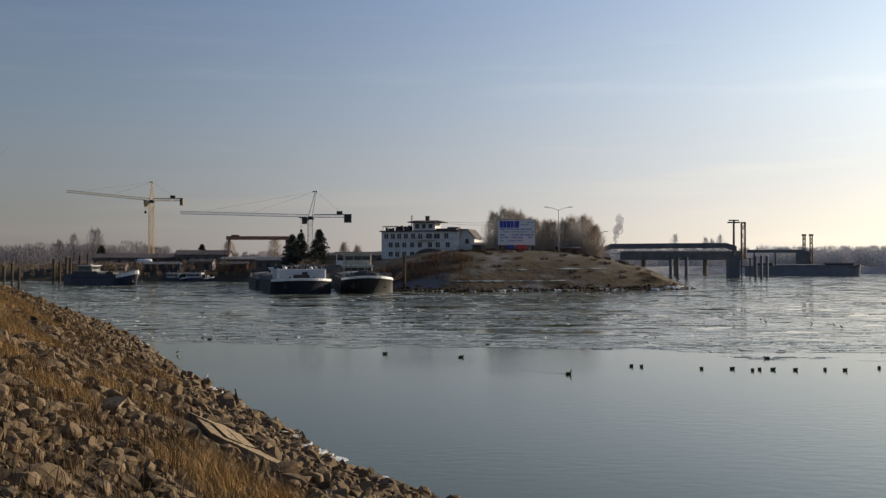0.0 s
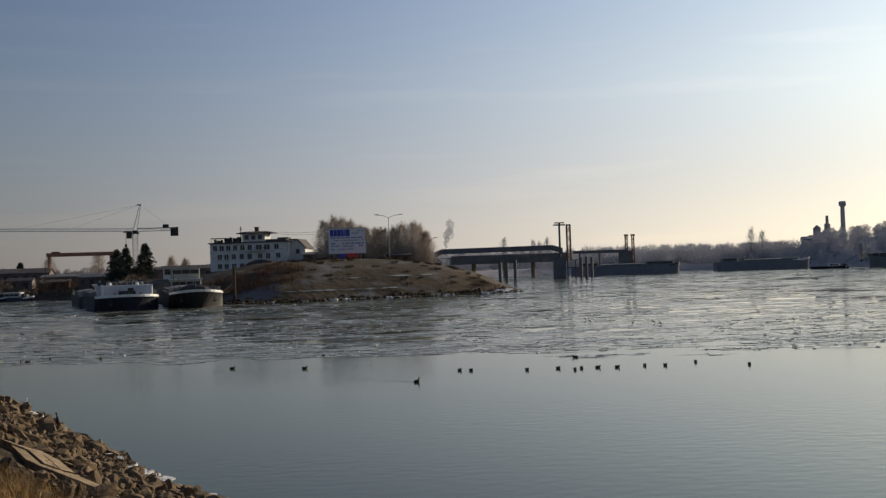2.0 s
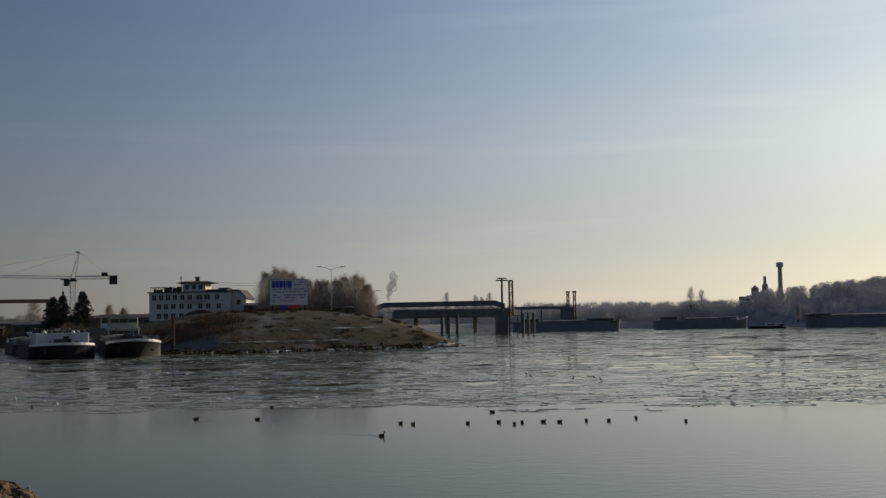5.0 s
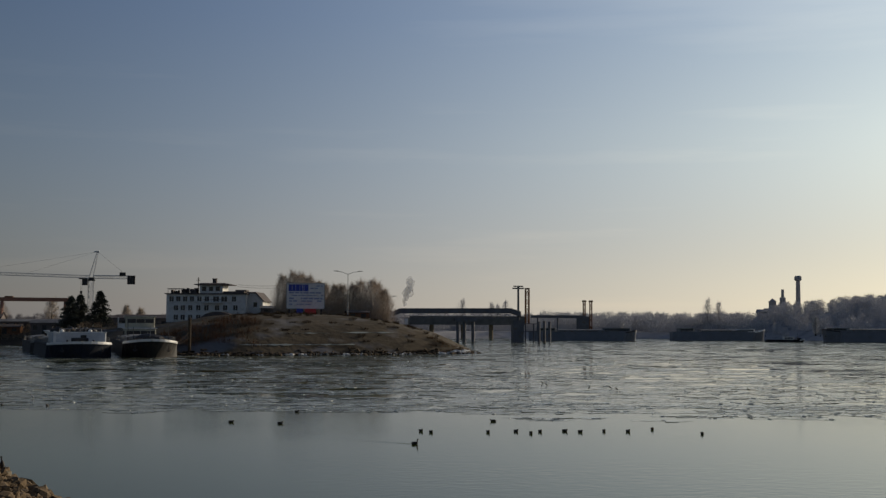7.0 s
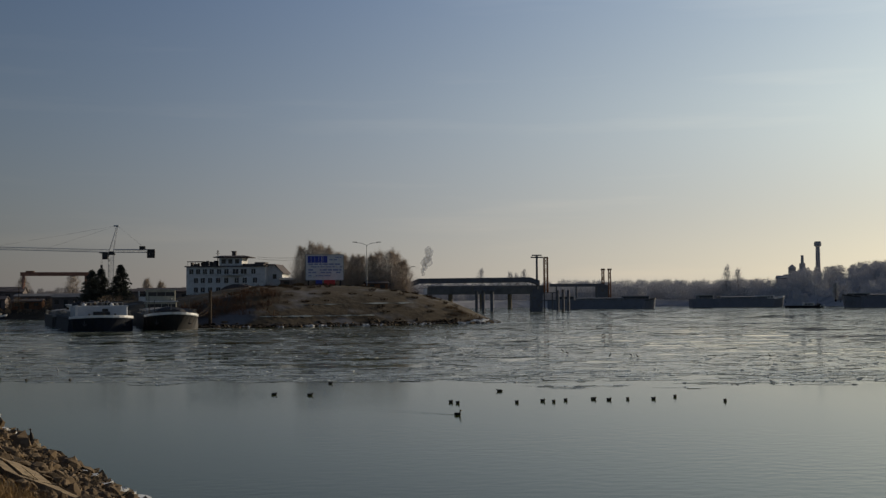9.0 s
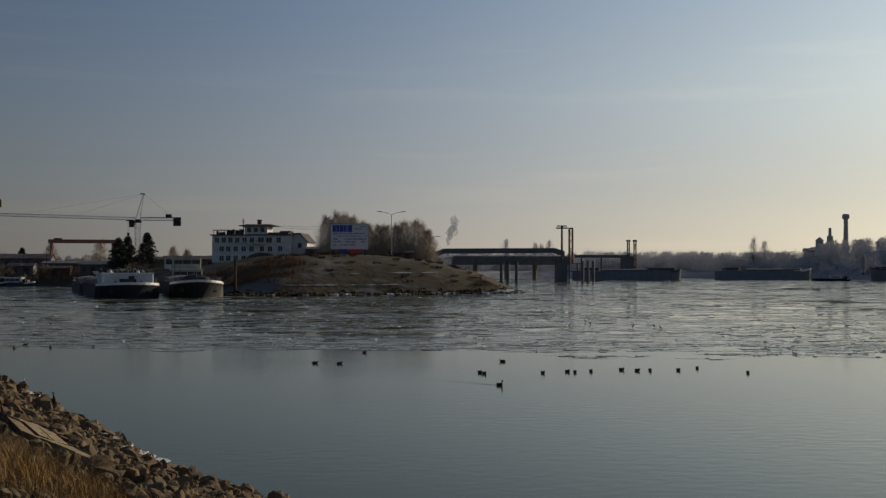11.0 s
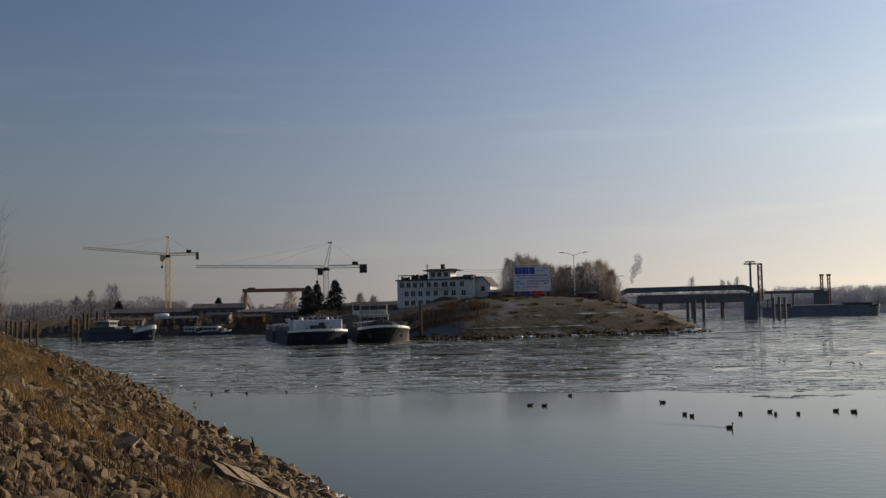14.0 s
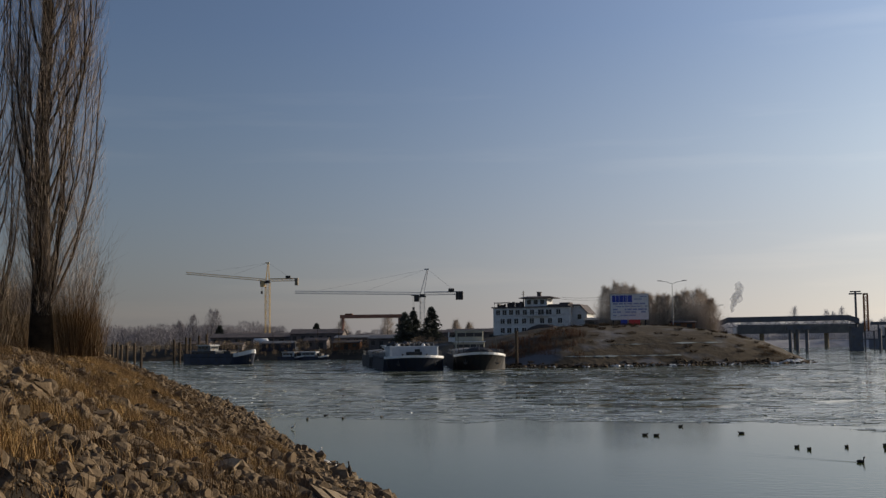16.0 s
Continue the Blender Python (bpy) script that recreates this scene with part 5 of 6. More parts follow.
jetty(pose(71.5, 520, 0))
j2 = thing("service_bridge", pose(172, 662, 0), "dark pipe bridge running to the outer dolphin", "bridge")
part("girder", Mesh().box(0, 33, -1, 1, 12.5, 14.2), JETTY, j2)
part("dolphin", Mesh().box(28.0, 34.6, -2, 2, -1, 13.5), JETTY, j2)
for x in (32.2, 36.2):
    me = Mesh()
    lattice(me, (x, 0, 12.5 if x < 34 else 3), (x, 0, 22.2), 1.2, 1.2, 6, 0.18)
    me.box(x - 1.0, x + 1.0, -1.0, 1.0, 22.0, 23.0)
    part("lattice_mast", me, RUST, j2)
for x in (4, 16):
    part("pier_leg", Mesh().tube([(x, 0, -1.5), (x, 0, 12.6)], 0.5, 8), JETTY, j2)
part("platform", Mesh().box(34.6, 39, -2, 2, 2.6, 3.2).tube([(36.2, 0, -1.5), (36.2, 0, 2.7)], 0.9, 8), JETTY, j2)


def road_bridge(m):
    root = thing("road_bridge", m, "long grey concrete road bridge beyond the jetty", "bridge")
    part("deck", Mesh().loft([[(x, y, z) for y, z in ((-5, 8.4), (5, 8.4), (5.4, 12.6), (-5.4, 12.6))] for x in (0, 70)]), SHEETROOF, root)
    part("parapet", Mesh().box(0, 70, -5.5, -5.2, 12.6, 13.6), SHEETROOF, root)
    for x in (14, 33, 50, 66):
        part("pier", Mesh().tube([(x, 0, -2), (x, 0, 8.4)], 1.3, 10), CONCRETE, root)


road_bridge(pose(104, 690, 0, 0, 0, -2))


def pile(m, r, h, label, group=""):
    ob = part("mooring_post", Mesh().tube([(0, 0, -2), (0, 0, h * 0.5), (0, 0, h - 0.1), (0, 0, h)], [r * 1.05, r, r * 0.96, r * 0.75], 9), PILE, m=m)
    return tagged(ob, label, "mooring pile", group)


pile(pose(-9.2, 273.5, 0), 0.36, 8.6, "tall timber mooring pile beside the barges")
for (x0, y0, z0), (x1, y1, z1), sag in (((-11.2, 254, 3.3), (-9.3, 273.2, 5.2), 0.35), ((-11.0, 256, 3.0), (-9.3, 273.2, 4.2), 0.4)):
    rope = Mesh().tube([(x0 + (x1 - x0) * t, y0 + (y1 - y0) * t, z0 + (z1 - z0) * t - sag * 4 * t * (1 - t)) for t in [k / 8 for k in range(9)]], 0.035, 5)
    tagged(part("mooring_rope", rope, PILE), "slack mooring rope from the barge to the pile", "rope")
raft = thing("pontoon", pose(-9.6, 276.5, 0, 0, 0, 8), "low dark timber pontoon beside the mooring pile", "pontoon")
part("float", Mesh().box(-3.2, 3.2, -1.4, 1.4, -0.4, 0.55), STEEL, raft)
for k in range(8):
    part("plank", Mesh().box(-3.2 + 0.8 * k, -2.46 + 0.8 * k, -1.5, 1.5, 0.55, 0.65), PILE, raft)


# ---- trees ----
def slivers(P, D, L, W, rng):
    """Tapered twigs, one triangle each: base P, direction D, length L, half width W."""
    q = rng.normal(size=P.shape)
    s = np.cross(D, q)
    s /= np.linalg.norm(s, axis=1, keepdims=True) + 1e-9
    V = np.stack([P - s * W[:, None], P + s * W[:, None], P + D * L[:, None]], 1).reshape(-1, 3)
    return V


def sliver_mesh(name, V, mat):
    return fast_mesh(name, V, np.arange(len(V)).reshape(-1, 3), mat)


def unit(a):
    return a / (np.linalg.norm(a, axis=1, keepdims=True) + 1e-9)


def limb_path(rng, start, az, angle, length, lift, n=5):
    """A limb that leaves at an angle from upright and curves by lift towards upright."""
    p, a, pts = np.array(start, float), angle, [np.array(start, float)]
    for i in range(n):
        d = np.array([math.sin(a) * math.cos(az), math.sin(a) * math.sin(az), math.cos(a)])
        p = p + d * length / n + rng.normal(size=3) * length * 0.012
        pts.append(p.copy())
        a = max(0.02, a - lift / n)
        az += rng.normal() * 0.12
    return pts


def along(pts, t):
    k = min(int(t * (len(pts) - 1)), len(pts) - 2)
    f = t * (len(pts) - 1) - k
    return pts[k] * (1 - f) + pts[k + 1] * f, pts[k + 1] - pts[k]


def bare_tree(name, m, h, r0, limbs, angle, lift, reach, label, seed, second=10, twigs=8, twig_len=0.7, twig_w=0.012, first=0.08, mat=None, bark=None, category="tree", thin=0.42, spread2=0.35, wild=0.42, cloud=0, fan=0.35):
    rng = np.random.default_rng(seed)
    root = thing(name, m, label, category)
    tr = Mesh()
    trunk = [np.array((0, 0, -0.4))]
    for i in range(1, 9):
        trunk.append(np.array((rng.normal() * 0.012 * h * (i / 8), rng.normal() * 0.012 * h * (i / 8), h * i / 8 * 0.97)))
    tr.tube(trunk, [r0 * 1.35] + [r0 * (1 - i / 8.4) ** 0.9 for i in range(1, 9)], 9)
    part("trunk", tr, bark or BARK, root, smooth=True)
    lb = Mesh()
    P, D, L, W = [], [], [], []
    for i in range(limbs):
        t = first + (0.97 - first) * (i / limbs) ** 1.15
        b, _ = along(trunk, t)
        ln_ = reach * h * (1 - t * 0.78) * rng.uniform(0.75, 1.15)
        pts = limb_path(rng, b, rng.uniform(0, 6.28), angle * rng.uniform(0.7, 1.3), ln_, lift)
        rb = r0 * thin * (1 - t * 0.8) * rng.uniform(0.6, 1.1)
        lb.tube(pts, [rb * (1 - k / 5.3) for k in range(6)], 5, cap=False)
        for j in range(second):
            u = rng.uniform(0.12, 1.0)
            q, d = along(pts, u)
            az = rng.uniform(0, 6.28)
            d = d / np.linalg.norm(d)
            a2 = max(0.05, math.acos(max(-1, min(1, d[2]))) + rng.normal() * spread2)
            sp = limb_path(rng, q, math.atan2(d[1], d[0]) + rng.normal() * 0.9, a2, ln_ * 0.38 * (1.15 - u * 0.6) * rng.uniform(0.6, 1.2), lift * 0.6, 3)
            lb.tube(sp, [rb * 0.22, rb * 0.17, rb * 0.11, rb * 0.05], 3, cap=False)
            for k in range(twigs):
                w, d2 = along(sp, rng.uniform(0.1, 1.0))
                P.append(w)
                D.append(d2 / np.linalg.norm(d2) + rng.normal(size=3) * wild + np.array((0, 0, 0.25)))
                L.append(twig_len * rng.uniform(0.4, 1.3))
                W.append(twig_w * rng.uniform(0.6, 1.3))
    if cloud:
        t = rng.random(cloud)
        a = rng.uniform(0, 6.28, cloud)
        q = reach * h * 0.62 * np.sin(np.pi * (0.14 + 0.8 * t)) * np.sqrt(rng.random(cloud)) * (0.8 + 0.3 * np.sin(a * 3 + seed))
        P.extend(np.stack([q * np.cos(a), q * np.sin(a), h * (0.04 + 0.9 * t)], 1))
        D.extend(np.stack([np.cos(a) * fan, np.sin(a) * fan, np.full(cloud, 1.0)], 1) + rng.normal(size=(cloud, 3)) * (fan - 0.05))
        L.extend(twig_len * rng.uniform(0.5, 1.4, cloud))
        W.extend(twig_w * rng.uniform(0.6, 1.3, cloud))
    part("branchwork", lb, bark or BARK, root)
    ob = new("crown", sliver_mesh("crown", slivers(np.array(P), unit(np.array(D)), np.array(L), np.array(W), rng), mat or TWIG))
    ob.parent = root
    return root


def poplar(m, h, r0, limbs, wide, shift, label, seed, shoots=20, twigs=16, twig_w=0.007, lace=420):
    """Lombardy poplar: a vase of limbs that swing out a little and then run straight up, hung with fine upright shoots."""
    rng = np.random.default_rng(seed)
    root = thing("poplar_tree", m, label, "tree")
    trunk = [np.array((shift[0] * 0.3 * (i / 8) + rng.normal() * 0.06, shift[1] * 0.3 * (i / 8) + rng.normal() * 0.06, h * i / 8 * 0.97 - (0.4 if i == 0 else 0))) for i in range(9)]
    part("trunk", Mesh().tube(trunk, [r0 * 1.4] + [r0 * (1 - i / 8.3) ** 0.8 for i in range(1, 9)], 10), BARK, root, smooth=True)
    lb = Mesh()
    P, D, L, W = [], [], [], []

    def rim(z):
        return wide * (0.75 + 0.25 * min(1, z / 4)) * max(0.12, 1 - max(0, z / h - 0.55) ** 1.6 * 2.6)

    for i in range(limbs):
        zs = 0.6 + (h * 0.82) * (i / limbs) ** 1.5
        b, _ = along(trunk, zs / h)
        az, out = rng.uniform(0, 6.28), wide * (0.25 + 0.6 * math.sqrt(rng.random()))
        ln_ = rng.uniform(0.28, 0.5) * h * (1 - 0.45 * zs / h)
        pts = []
        for k in range(9):
            u = k / 8
            z = zs + ln_ * u
            g = min(out, rim(z) * 0.85) * (1 - (1 - u) ** 3.0)
            c = np.array((math.cos(az), math.sin(az), 0)) * g + np.array((shift[0], shift[1], 0)) * min(1, u * 1.6)
            pts.append(np.array((b[0], b[1], z)) + c + rng.normal(size=3) * 0.035)
            az += rng.normal() * 0.07
        rb = r0 * 0.2 * (1 - 0.7 * zs / h) * rng.uniform(0.55, 1.15)
        lb.tube(pts, [rb * (1 - k / 9.5) + 0.006 for k in range(9)], 5, cap=False)
        for j in range(shoots):
            u = rng.uniform(0.08, 1.0)
            q, d = along(pts, u)
            a2 = az + rng.normal() * 1.1
            tilt = rng.uniform(0.2, 0.62)
            sp = limb_path(rng, q, a2, tilt, rng.uniform(0.8, 2.0), tilt * 0.75, 3)
            lb.tube(sp, [0.014, 0.011, 0.008, 0.004], 3, cap=False)
            for k in range(twigs):
                w, d2 = along(sp, rng.uniform(0.05, 1.0))
                P.append(w)
                D.append(d2 / np.linalg.norm(d2) + rng.normal(size=3) * 0.33)
                L.append(rng.uniform(0.25, 0.8))
                W.append(twig_w * rng.uniform(0.6, 1.3))
    n = lace * limbs
    z, a = 1.5 + (h - 3) * rng.random(n), rng.uniform(0, 6.28, n)
    q = np.array([rim(k) for k in z]) * rng.random(n) ** 0.4 * (0.86 + 0.1 * np.sin(a * 4 + z * 0.9))
    P.extend(np.stack([q * np.cos(a) + shift[0], q * np.sin(a) + shift[1], z], 1))
    D.extend(np.stack([np.cos(a) * 0.3, np.sin(a) * 0.3, np.ones(n)], 1) + rng.normal(size=(n, 3)) * 0.25)
    L.extend(rng.uniform(0.3, 1.0, n))
    W.extend(twig_w * 0.75 * rng.uniform(0.6, 1.3, n))
    P, D, L, W = np.array(P), unit(np.array(D)), np.array(L), np.array(W)
    tip = P + D * L[:, None]
    ok = np.hypot(tip[:, 0] - shift[0], tip[:, 1] - shift[1]) < np.array([rim(z) for z in tip[:, 2]]) * rng.uniform(0.9, 1.12, len(P))
    part("branchwork", lb, BARK, root)
    ob = new("crown", sliver_mesh("crown", slivers(P[ok], D[ok], L[ok], W[ok], rng), TWIG))
    ob.parent = root


poplar(pose(-21.6, 47.3, 6.1), 27, 0.4, 54, 2.3, (0.45, 0.2), "tall bare Lombardy poplar with upright branches on the bank crest", 3)
poplar(pose(-27.9, 55.6, 6.1), 22, 0.26, 46, 2.0, (0, 0), "bare Lombardy poplar farther along the crest", 4, 12, 8, 0.008, 80)


def thicket(name, spots, h, mat, label, seed, stems=26, width=0.03, lean=0.35):
    """Many thin upright shoots from each root."""
    rng = np.random.default_rng(seed)
    P, D, L, W = [], [], [], []
    for x, y, z, r, k in spots:
        n = int(stems)
        for _ in range(n):
            a, q = rng.uniform(0, 6.28), r * math.sqrt(rng.random())
            b = np.array((x + q * math.cos(a), y + q * math.sin(a), z - 0.1))
            d = np.array((math.cos(a) * lean * rng.random(), math.sin(a) * lean * rng.random(), 1.0))
            ln_ = h * k * rng.uniform(0.55, 1.05) * (1 - 0.35 * (q / max(r, 0.01)) ** 2)
            P.append(b), D.append(d), L.append(ln_), W.append(width)
            for j in range(7):
                t = rng.uniform(0.2, 0.95)
                P.append(b + d * ln_ * t)
                D.append(d + rng.normal(size=3) * 0.4)
                L.append(ln_ * 0.3 * rng.uniform(0.5, 1.2))
                W.append(width * 0.5)
    ob = new(name, sliver_mesh(name, slivers(np.array(P), unit(np.array(D)), np.array(L), np.array(W), rng), mat))
    return tagged(ob, label, "shrubs", kind="stuff")


thicket("sucker_shoots", [(-20.3, 47.9, 6.05, 0.6, 1.0), (-19.7, 48.4, 6.0, 0.4, 0.8), (-21.0, 48.6, 6.05, 0.6, 1.0), (-22.6, 48.2, 6.1, 0.5, 0.8), (-19.9, 48.2, 6.0, 0.5, 1.7), (-20.6, 48.0, 6.05, 0.5, 1.9), (-20.2, 47.8, 6.05, 0.4, 1.9)], 2.7, WEED, "straw-brown sucker shoots round the poplar foot", 5, 130, 0.008, 0.4)
rng_ = random.Random(12)
thicket("crest_thicket", [(p.x, p.y, 6.0, 2.2, rng_.uniform(0.7, 1.15)) for p in (bank_point(rng_.uniform(75, 190), rng_.uniform(17.5, 60)) for _ in range(70))] + [(p.x, p.y, 6.0, 2.0, rng_.uniform(0.6, 1.0)) for p in (bank_point(rng_.uniform(52, 76), rng_.uniform(17.5, 34)) for _ in range(20))] + [(p.x, p.y, 6.0, 1.3, rng_.uniform(0.6, 1.0)) for p in (bank_point(rng_.uniform(60, 92), rng_.uniform(15.6, 22)) for _ in range(46))] + [(p.x, p.y, 5.9, 1.4, rng_.uniform(0.55, 0.95)) for p in (bank_point(rng_.uniform(96, 140), rng_.uniform(14.4, 20)) for _ in range(40))], 5.0, BUSHTWIG, "dense dark bare thicket behind the crest", 6, 130, 0.022)
thicket("mound_brush", [(x, y, spit_height(x, y), 1.6, rng_.uniform(0.6, 1.1)) for x, y in ((rng_.uniform(-22, 6), rng_.uniform(276, 298)) for _ in range(90))], 2.2, BRUSH, "russet dry brush on the mound slope", 7, 40, 0.03)
thicket("cape_reeds", [(x, y, max(0.1, spit_height(x, y)), 1.2, 1.0) for x, y in ((rng_.uniform(50, 57.5), rng_.uniform(289, 297)) for _ in range(22))], 0.9, WEED, "dry reeds at the point of the mound", 8, 40, 0.025)
thicket("mound_scrub", [(x, y, spit_height(x, y), 1.0, rng_.uniform(0.4, 1.0)) for x, y in ((rng_.uniform(-5, 55), rng_.uniform(280, 335)) for _ in range(110))], 1.0, SCRUB, "low dark dead scrub scattered on the mound", 9, 60, 0.05, 1.0)

thicket("grove_thicket", [(x, y, spit_height(x, y), 2.4, rng_.uniform(0.7, 1.15)) for x, y in ((rng_.uniform(13.9, 48.1), rng_.uniform(358, 366)) for _ in range(80))], 7.4, GROVETWIG, "fine bare shoots under the grove trees", 10, 60, 0.025, 0.6)
for i, (x, y, h) in enumerate(((17, 392, 13.0), (20, 388, 14.2), (23, 394, 14.0), (25.5, 390, 13.0), (28, 386, 11.2), (31, 393, 10.8), (34, 388, 10.4), (37, 394, 10.8), (40, 388, 11.2), (43, 392, 12.6), (46, 387, 13.2), (48.5, 392, 12.6), (50.5, 389, 10.5))):
    x, y, h = x * 0.926, y - 28, h * 0.93
    bare_tree("bare_tree", pose(x, y, spit_height(x, y) - 0.2), h, 0.16, 40, 0.8, 0.45, 0.5, "bare grey-brown tree in the grove behind the hoarding", 20 + i, 5, 6, 1.5, 0.02, 0.03, GROVETWIG, GROVETWIG, thin=0.12, wild=0.8, cloud=4600, fan=0.75)
for i, (x, y, h) in enumerate(((-196, 620, 17), (-188, 628, 20), (-182, 616, 19), (-210, 640, 14), (-40, 470, 9), (-35, 476, 8), (-75, 520, 13), (-99, 540, 12))):
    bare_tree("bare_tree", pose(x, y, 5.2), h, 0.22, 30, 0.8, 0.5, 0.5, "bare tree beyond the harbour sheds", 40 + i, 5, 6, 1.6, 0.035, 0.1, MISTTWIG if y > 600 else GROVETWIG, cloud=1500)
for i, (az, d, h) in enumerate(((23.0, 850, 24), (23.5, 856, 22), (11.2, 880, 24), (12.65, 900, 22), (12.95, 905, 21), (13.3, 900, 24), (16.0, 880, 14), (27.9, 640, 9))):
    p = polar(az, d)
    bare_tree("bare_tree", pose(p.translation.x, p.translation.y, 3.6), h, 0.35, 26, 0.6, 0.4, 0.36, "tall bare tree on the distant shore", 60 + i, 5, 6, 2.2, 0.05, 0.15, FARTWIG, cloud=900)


def conifer(m, h, r, label, seed):
    """Ragged spruce: drooping whorls of uneven boughs."""
    rng = np.random.default_rng(seed)
    root = thing("conifer_tree", m, label, "tree")
    part("trunk", Mesh().tube([(0, 0, -0.3), (0, 0, h * 0.95)], [0.28, 0.04], 7), BARK, root)
    P, D = [], []
    for i in range(190):
        t = (i / 190) ** 0.9
        az, ln_ = rng.uniform(0, 6.28), r * (1 - t) ** 0.7 * rng.uniform(0.35, 1.2) + 0.3
        n = int(14 + 36 * (1 - t))
        u = rng.random(n) ** 0.6 * ln_
        a = az + rng.normal(size=n) * 0.22
        P.append(np.stack([u * np.cos(a), u * np.sin(a), h * (0.06 + 0.92 * t) - u * 0.28 + rng.normal(size=n) * 0.18], 1))
        D.append(np.stack([np.cos(a), np.sin(a), -0.1 + rng.normal(size=n) * 0.4], 1) + rng.normal(size=(n, 3)) * 0.35)
    P, D = np.concatenate(P), unit(np.concatenate(D))
    ob = new("crown", sliver_mesh("crown", slivers(P, D, rng.uniform(0.4, 0.95, len(P)), np.full(len(P), 0.17), rng), CONIFER))
    ob.parent = root


conifer(pose(-55.0, 425, 5.2), 12.0, 5.0, "dark green spruce by the harbour yard", 1)
conifer(pose(-45.0, 424, 5.2), 13.8, 5.4, "dark green spruce beside the tower crane", 2)
conifer(pose(-52.2, 428, 5.2), 12.6, 4.4, "dark green spruce by the harbour yard", 3)
conifer(pose(-98, 475, 5.2), 9.0, 2.6, "dark green spruce behind the brick shed", 4)
conifer(pose(-152, 520, 5.2), 9.5, 2.8, "dark green spruce behind the yard", 5)


def far_wood(name, spots, mat, label, seed, per=150, width=0.1):
    """Distant bare woodland: uneven crowns of fine shoots."""
    rng = np.random.default_rng(seed)
    P, D, L, W = [], [], [], []
    for x, y, z, h, r in spots:
        n = per
        t = rng.random(n)
        a = rng.uniform(0, 6.28, n)
        q = r * np.sqrt(rng.random(n)) * (0.35 + 0.65 * np.sin(np.pi * np.clip(t * 0.85 + 0.12, 0, 1)))
        P.append(np.stack([x + q * np.cos(a), y + q * np.sin(a), z + h * (0.05 + 0.82 * t)], 1))
        D.append(np.stack([np.cos(a) * 0.4, np.sin(a) * 0.4, np.full(n, 1.0)], 1) + rng.normal(size=(n, 3)) * 0.35)
        L.append(h * 0.14 * rng.uniform(0.4, 1.3, n))
        W.append(np.full(n, width) * rng.uniform(0.5, 1.5, n))
        P.append(np.array([[x, y, z - 0.5]]))
        D.append(np.array([[0, 0, 1.0]]))
        L.append(np.array([h * 0.9]))
        W.append(np.array([width * 2]))
    V = slivers(np.concatenate(P), unit(np.concatenate(D)), np.concatenate(L), np.concatenate(W), rng)
    return tagged(new(name, sliver_mesh(name, V, mat)), label, "woodland", kind="stuff")


def scatter(a0, a1, d0, d1, n, h0, h1, z, seed):
    r = random.Random(seed)
    out = []
    for _ in range(n):
        az, d = radians(r.uniform(a0, a1)), r.uniform(d0, d1)
        x, y = d * math.sin(az), d * math.cos(az)
        zz = z if z is not None else land_height(FAR_SHORE, hill_top, 0.5, x, y) - 0.3
        if z is None and zz < 1.5:
            continue
        h = r.uniform(h0, h1)
        out.append((x, y, zz, h, h * r.uniform(0.28, 0.45)))
    return out


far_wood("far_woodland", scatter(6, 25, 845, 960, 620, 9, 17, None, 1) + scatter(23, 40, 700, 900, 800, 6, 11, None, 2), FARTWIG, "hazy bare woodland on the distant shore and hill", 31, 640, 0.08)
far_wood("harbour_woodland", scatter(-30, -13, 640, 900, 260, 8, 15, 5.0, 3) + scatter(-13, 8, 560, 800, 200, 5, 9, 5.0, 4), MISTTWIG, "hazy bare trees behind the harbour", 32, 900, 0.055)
far_wood("harbour_bushes", scatter(-22, -6, 442, 458, 200, 1.5, 4.0, 4.2, 5) + scatter(-20, -9, 434, 442, 110, 1.0, 2.2, 2.2, 15) + scatter(-7, -2.5, 372, 425, 110, 2, 4, 4.6, 6), BUSHTWIG, "dark bare bushes along the harbour bank", 33, 120, 0.06)

# ---- distant hill buildings ----
c = polar(27.15, 900)
ch = thing("factory_chimney", pose(c.translation.x, c.translation.y, 0), "tall factory chimney with a flared head on the hill", "chimney")
part("shaft", Mesh().tube([(0, 0, 8), (0, 0, 42.5)], [2.0, 1.5], 12), FACTORY, ch)
part("head", Mesh().tube([(0, 0, 42), (0, 0, 43), (0, 0, 45), (0, 0, 46)], [1.6, 2.6, 2.6, 2.1], 12), FACTORY, ch)
c = polar(26.45, 900)
ch = thing("factory_stack", pose(c.translation.x, c.translation.y, 0), "short stepped factory stack on the hill", "chimney")
part("shaft", Mesh().tube([(0, 0, 6), (0, 0, 30), (0, 0, 30.2), (0, 0, 36)], [2.2, 2.2, 1.2, 1.0], 10), FACTORY, ch)
for az, d, w, h, lab in ((28.3, 880, 26, 12, "low dark hall at the hill foot"), (25.75, 890, 14, 19, "dark factory block on the hill"), (26.1, 905, 15, 20, "dark factory hall on the hill")):
    c = polar(az, d)
    b = thing("factory_hall", pose(c.translation.x - w / 2, c.translation.y, 0, 0, 0, -20), lab, "factory")
    wl = part("wall", Mesh().box(0, w, 0, 14, 2, h), FACTORY, b)
    # roof and windows take the same haze-paled blue-grey as the far barges
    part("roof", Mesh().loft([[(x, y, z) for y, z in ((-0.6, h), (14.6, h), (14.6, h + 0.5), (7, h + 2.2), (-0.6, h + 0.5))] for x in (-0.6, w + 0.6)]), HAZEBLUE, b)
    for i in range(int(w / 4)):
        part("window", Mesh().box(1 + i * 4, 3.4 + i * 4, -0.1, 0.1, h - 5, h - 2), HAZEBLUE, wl)
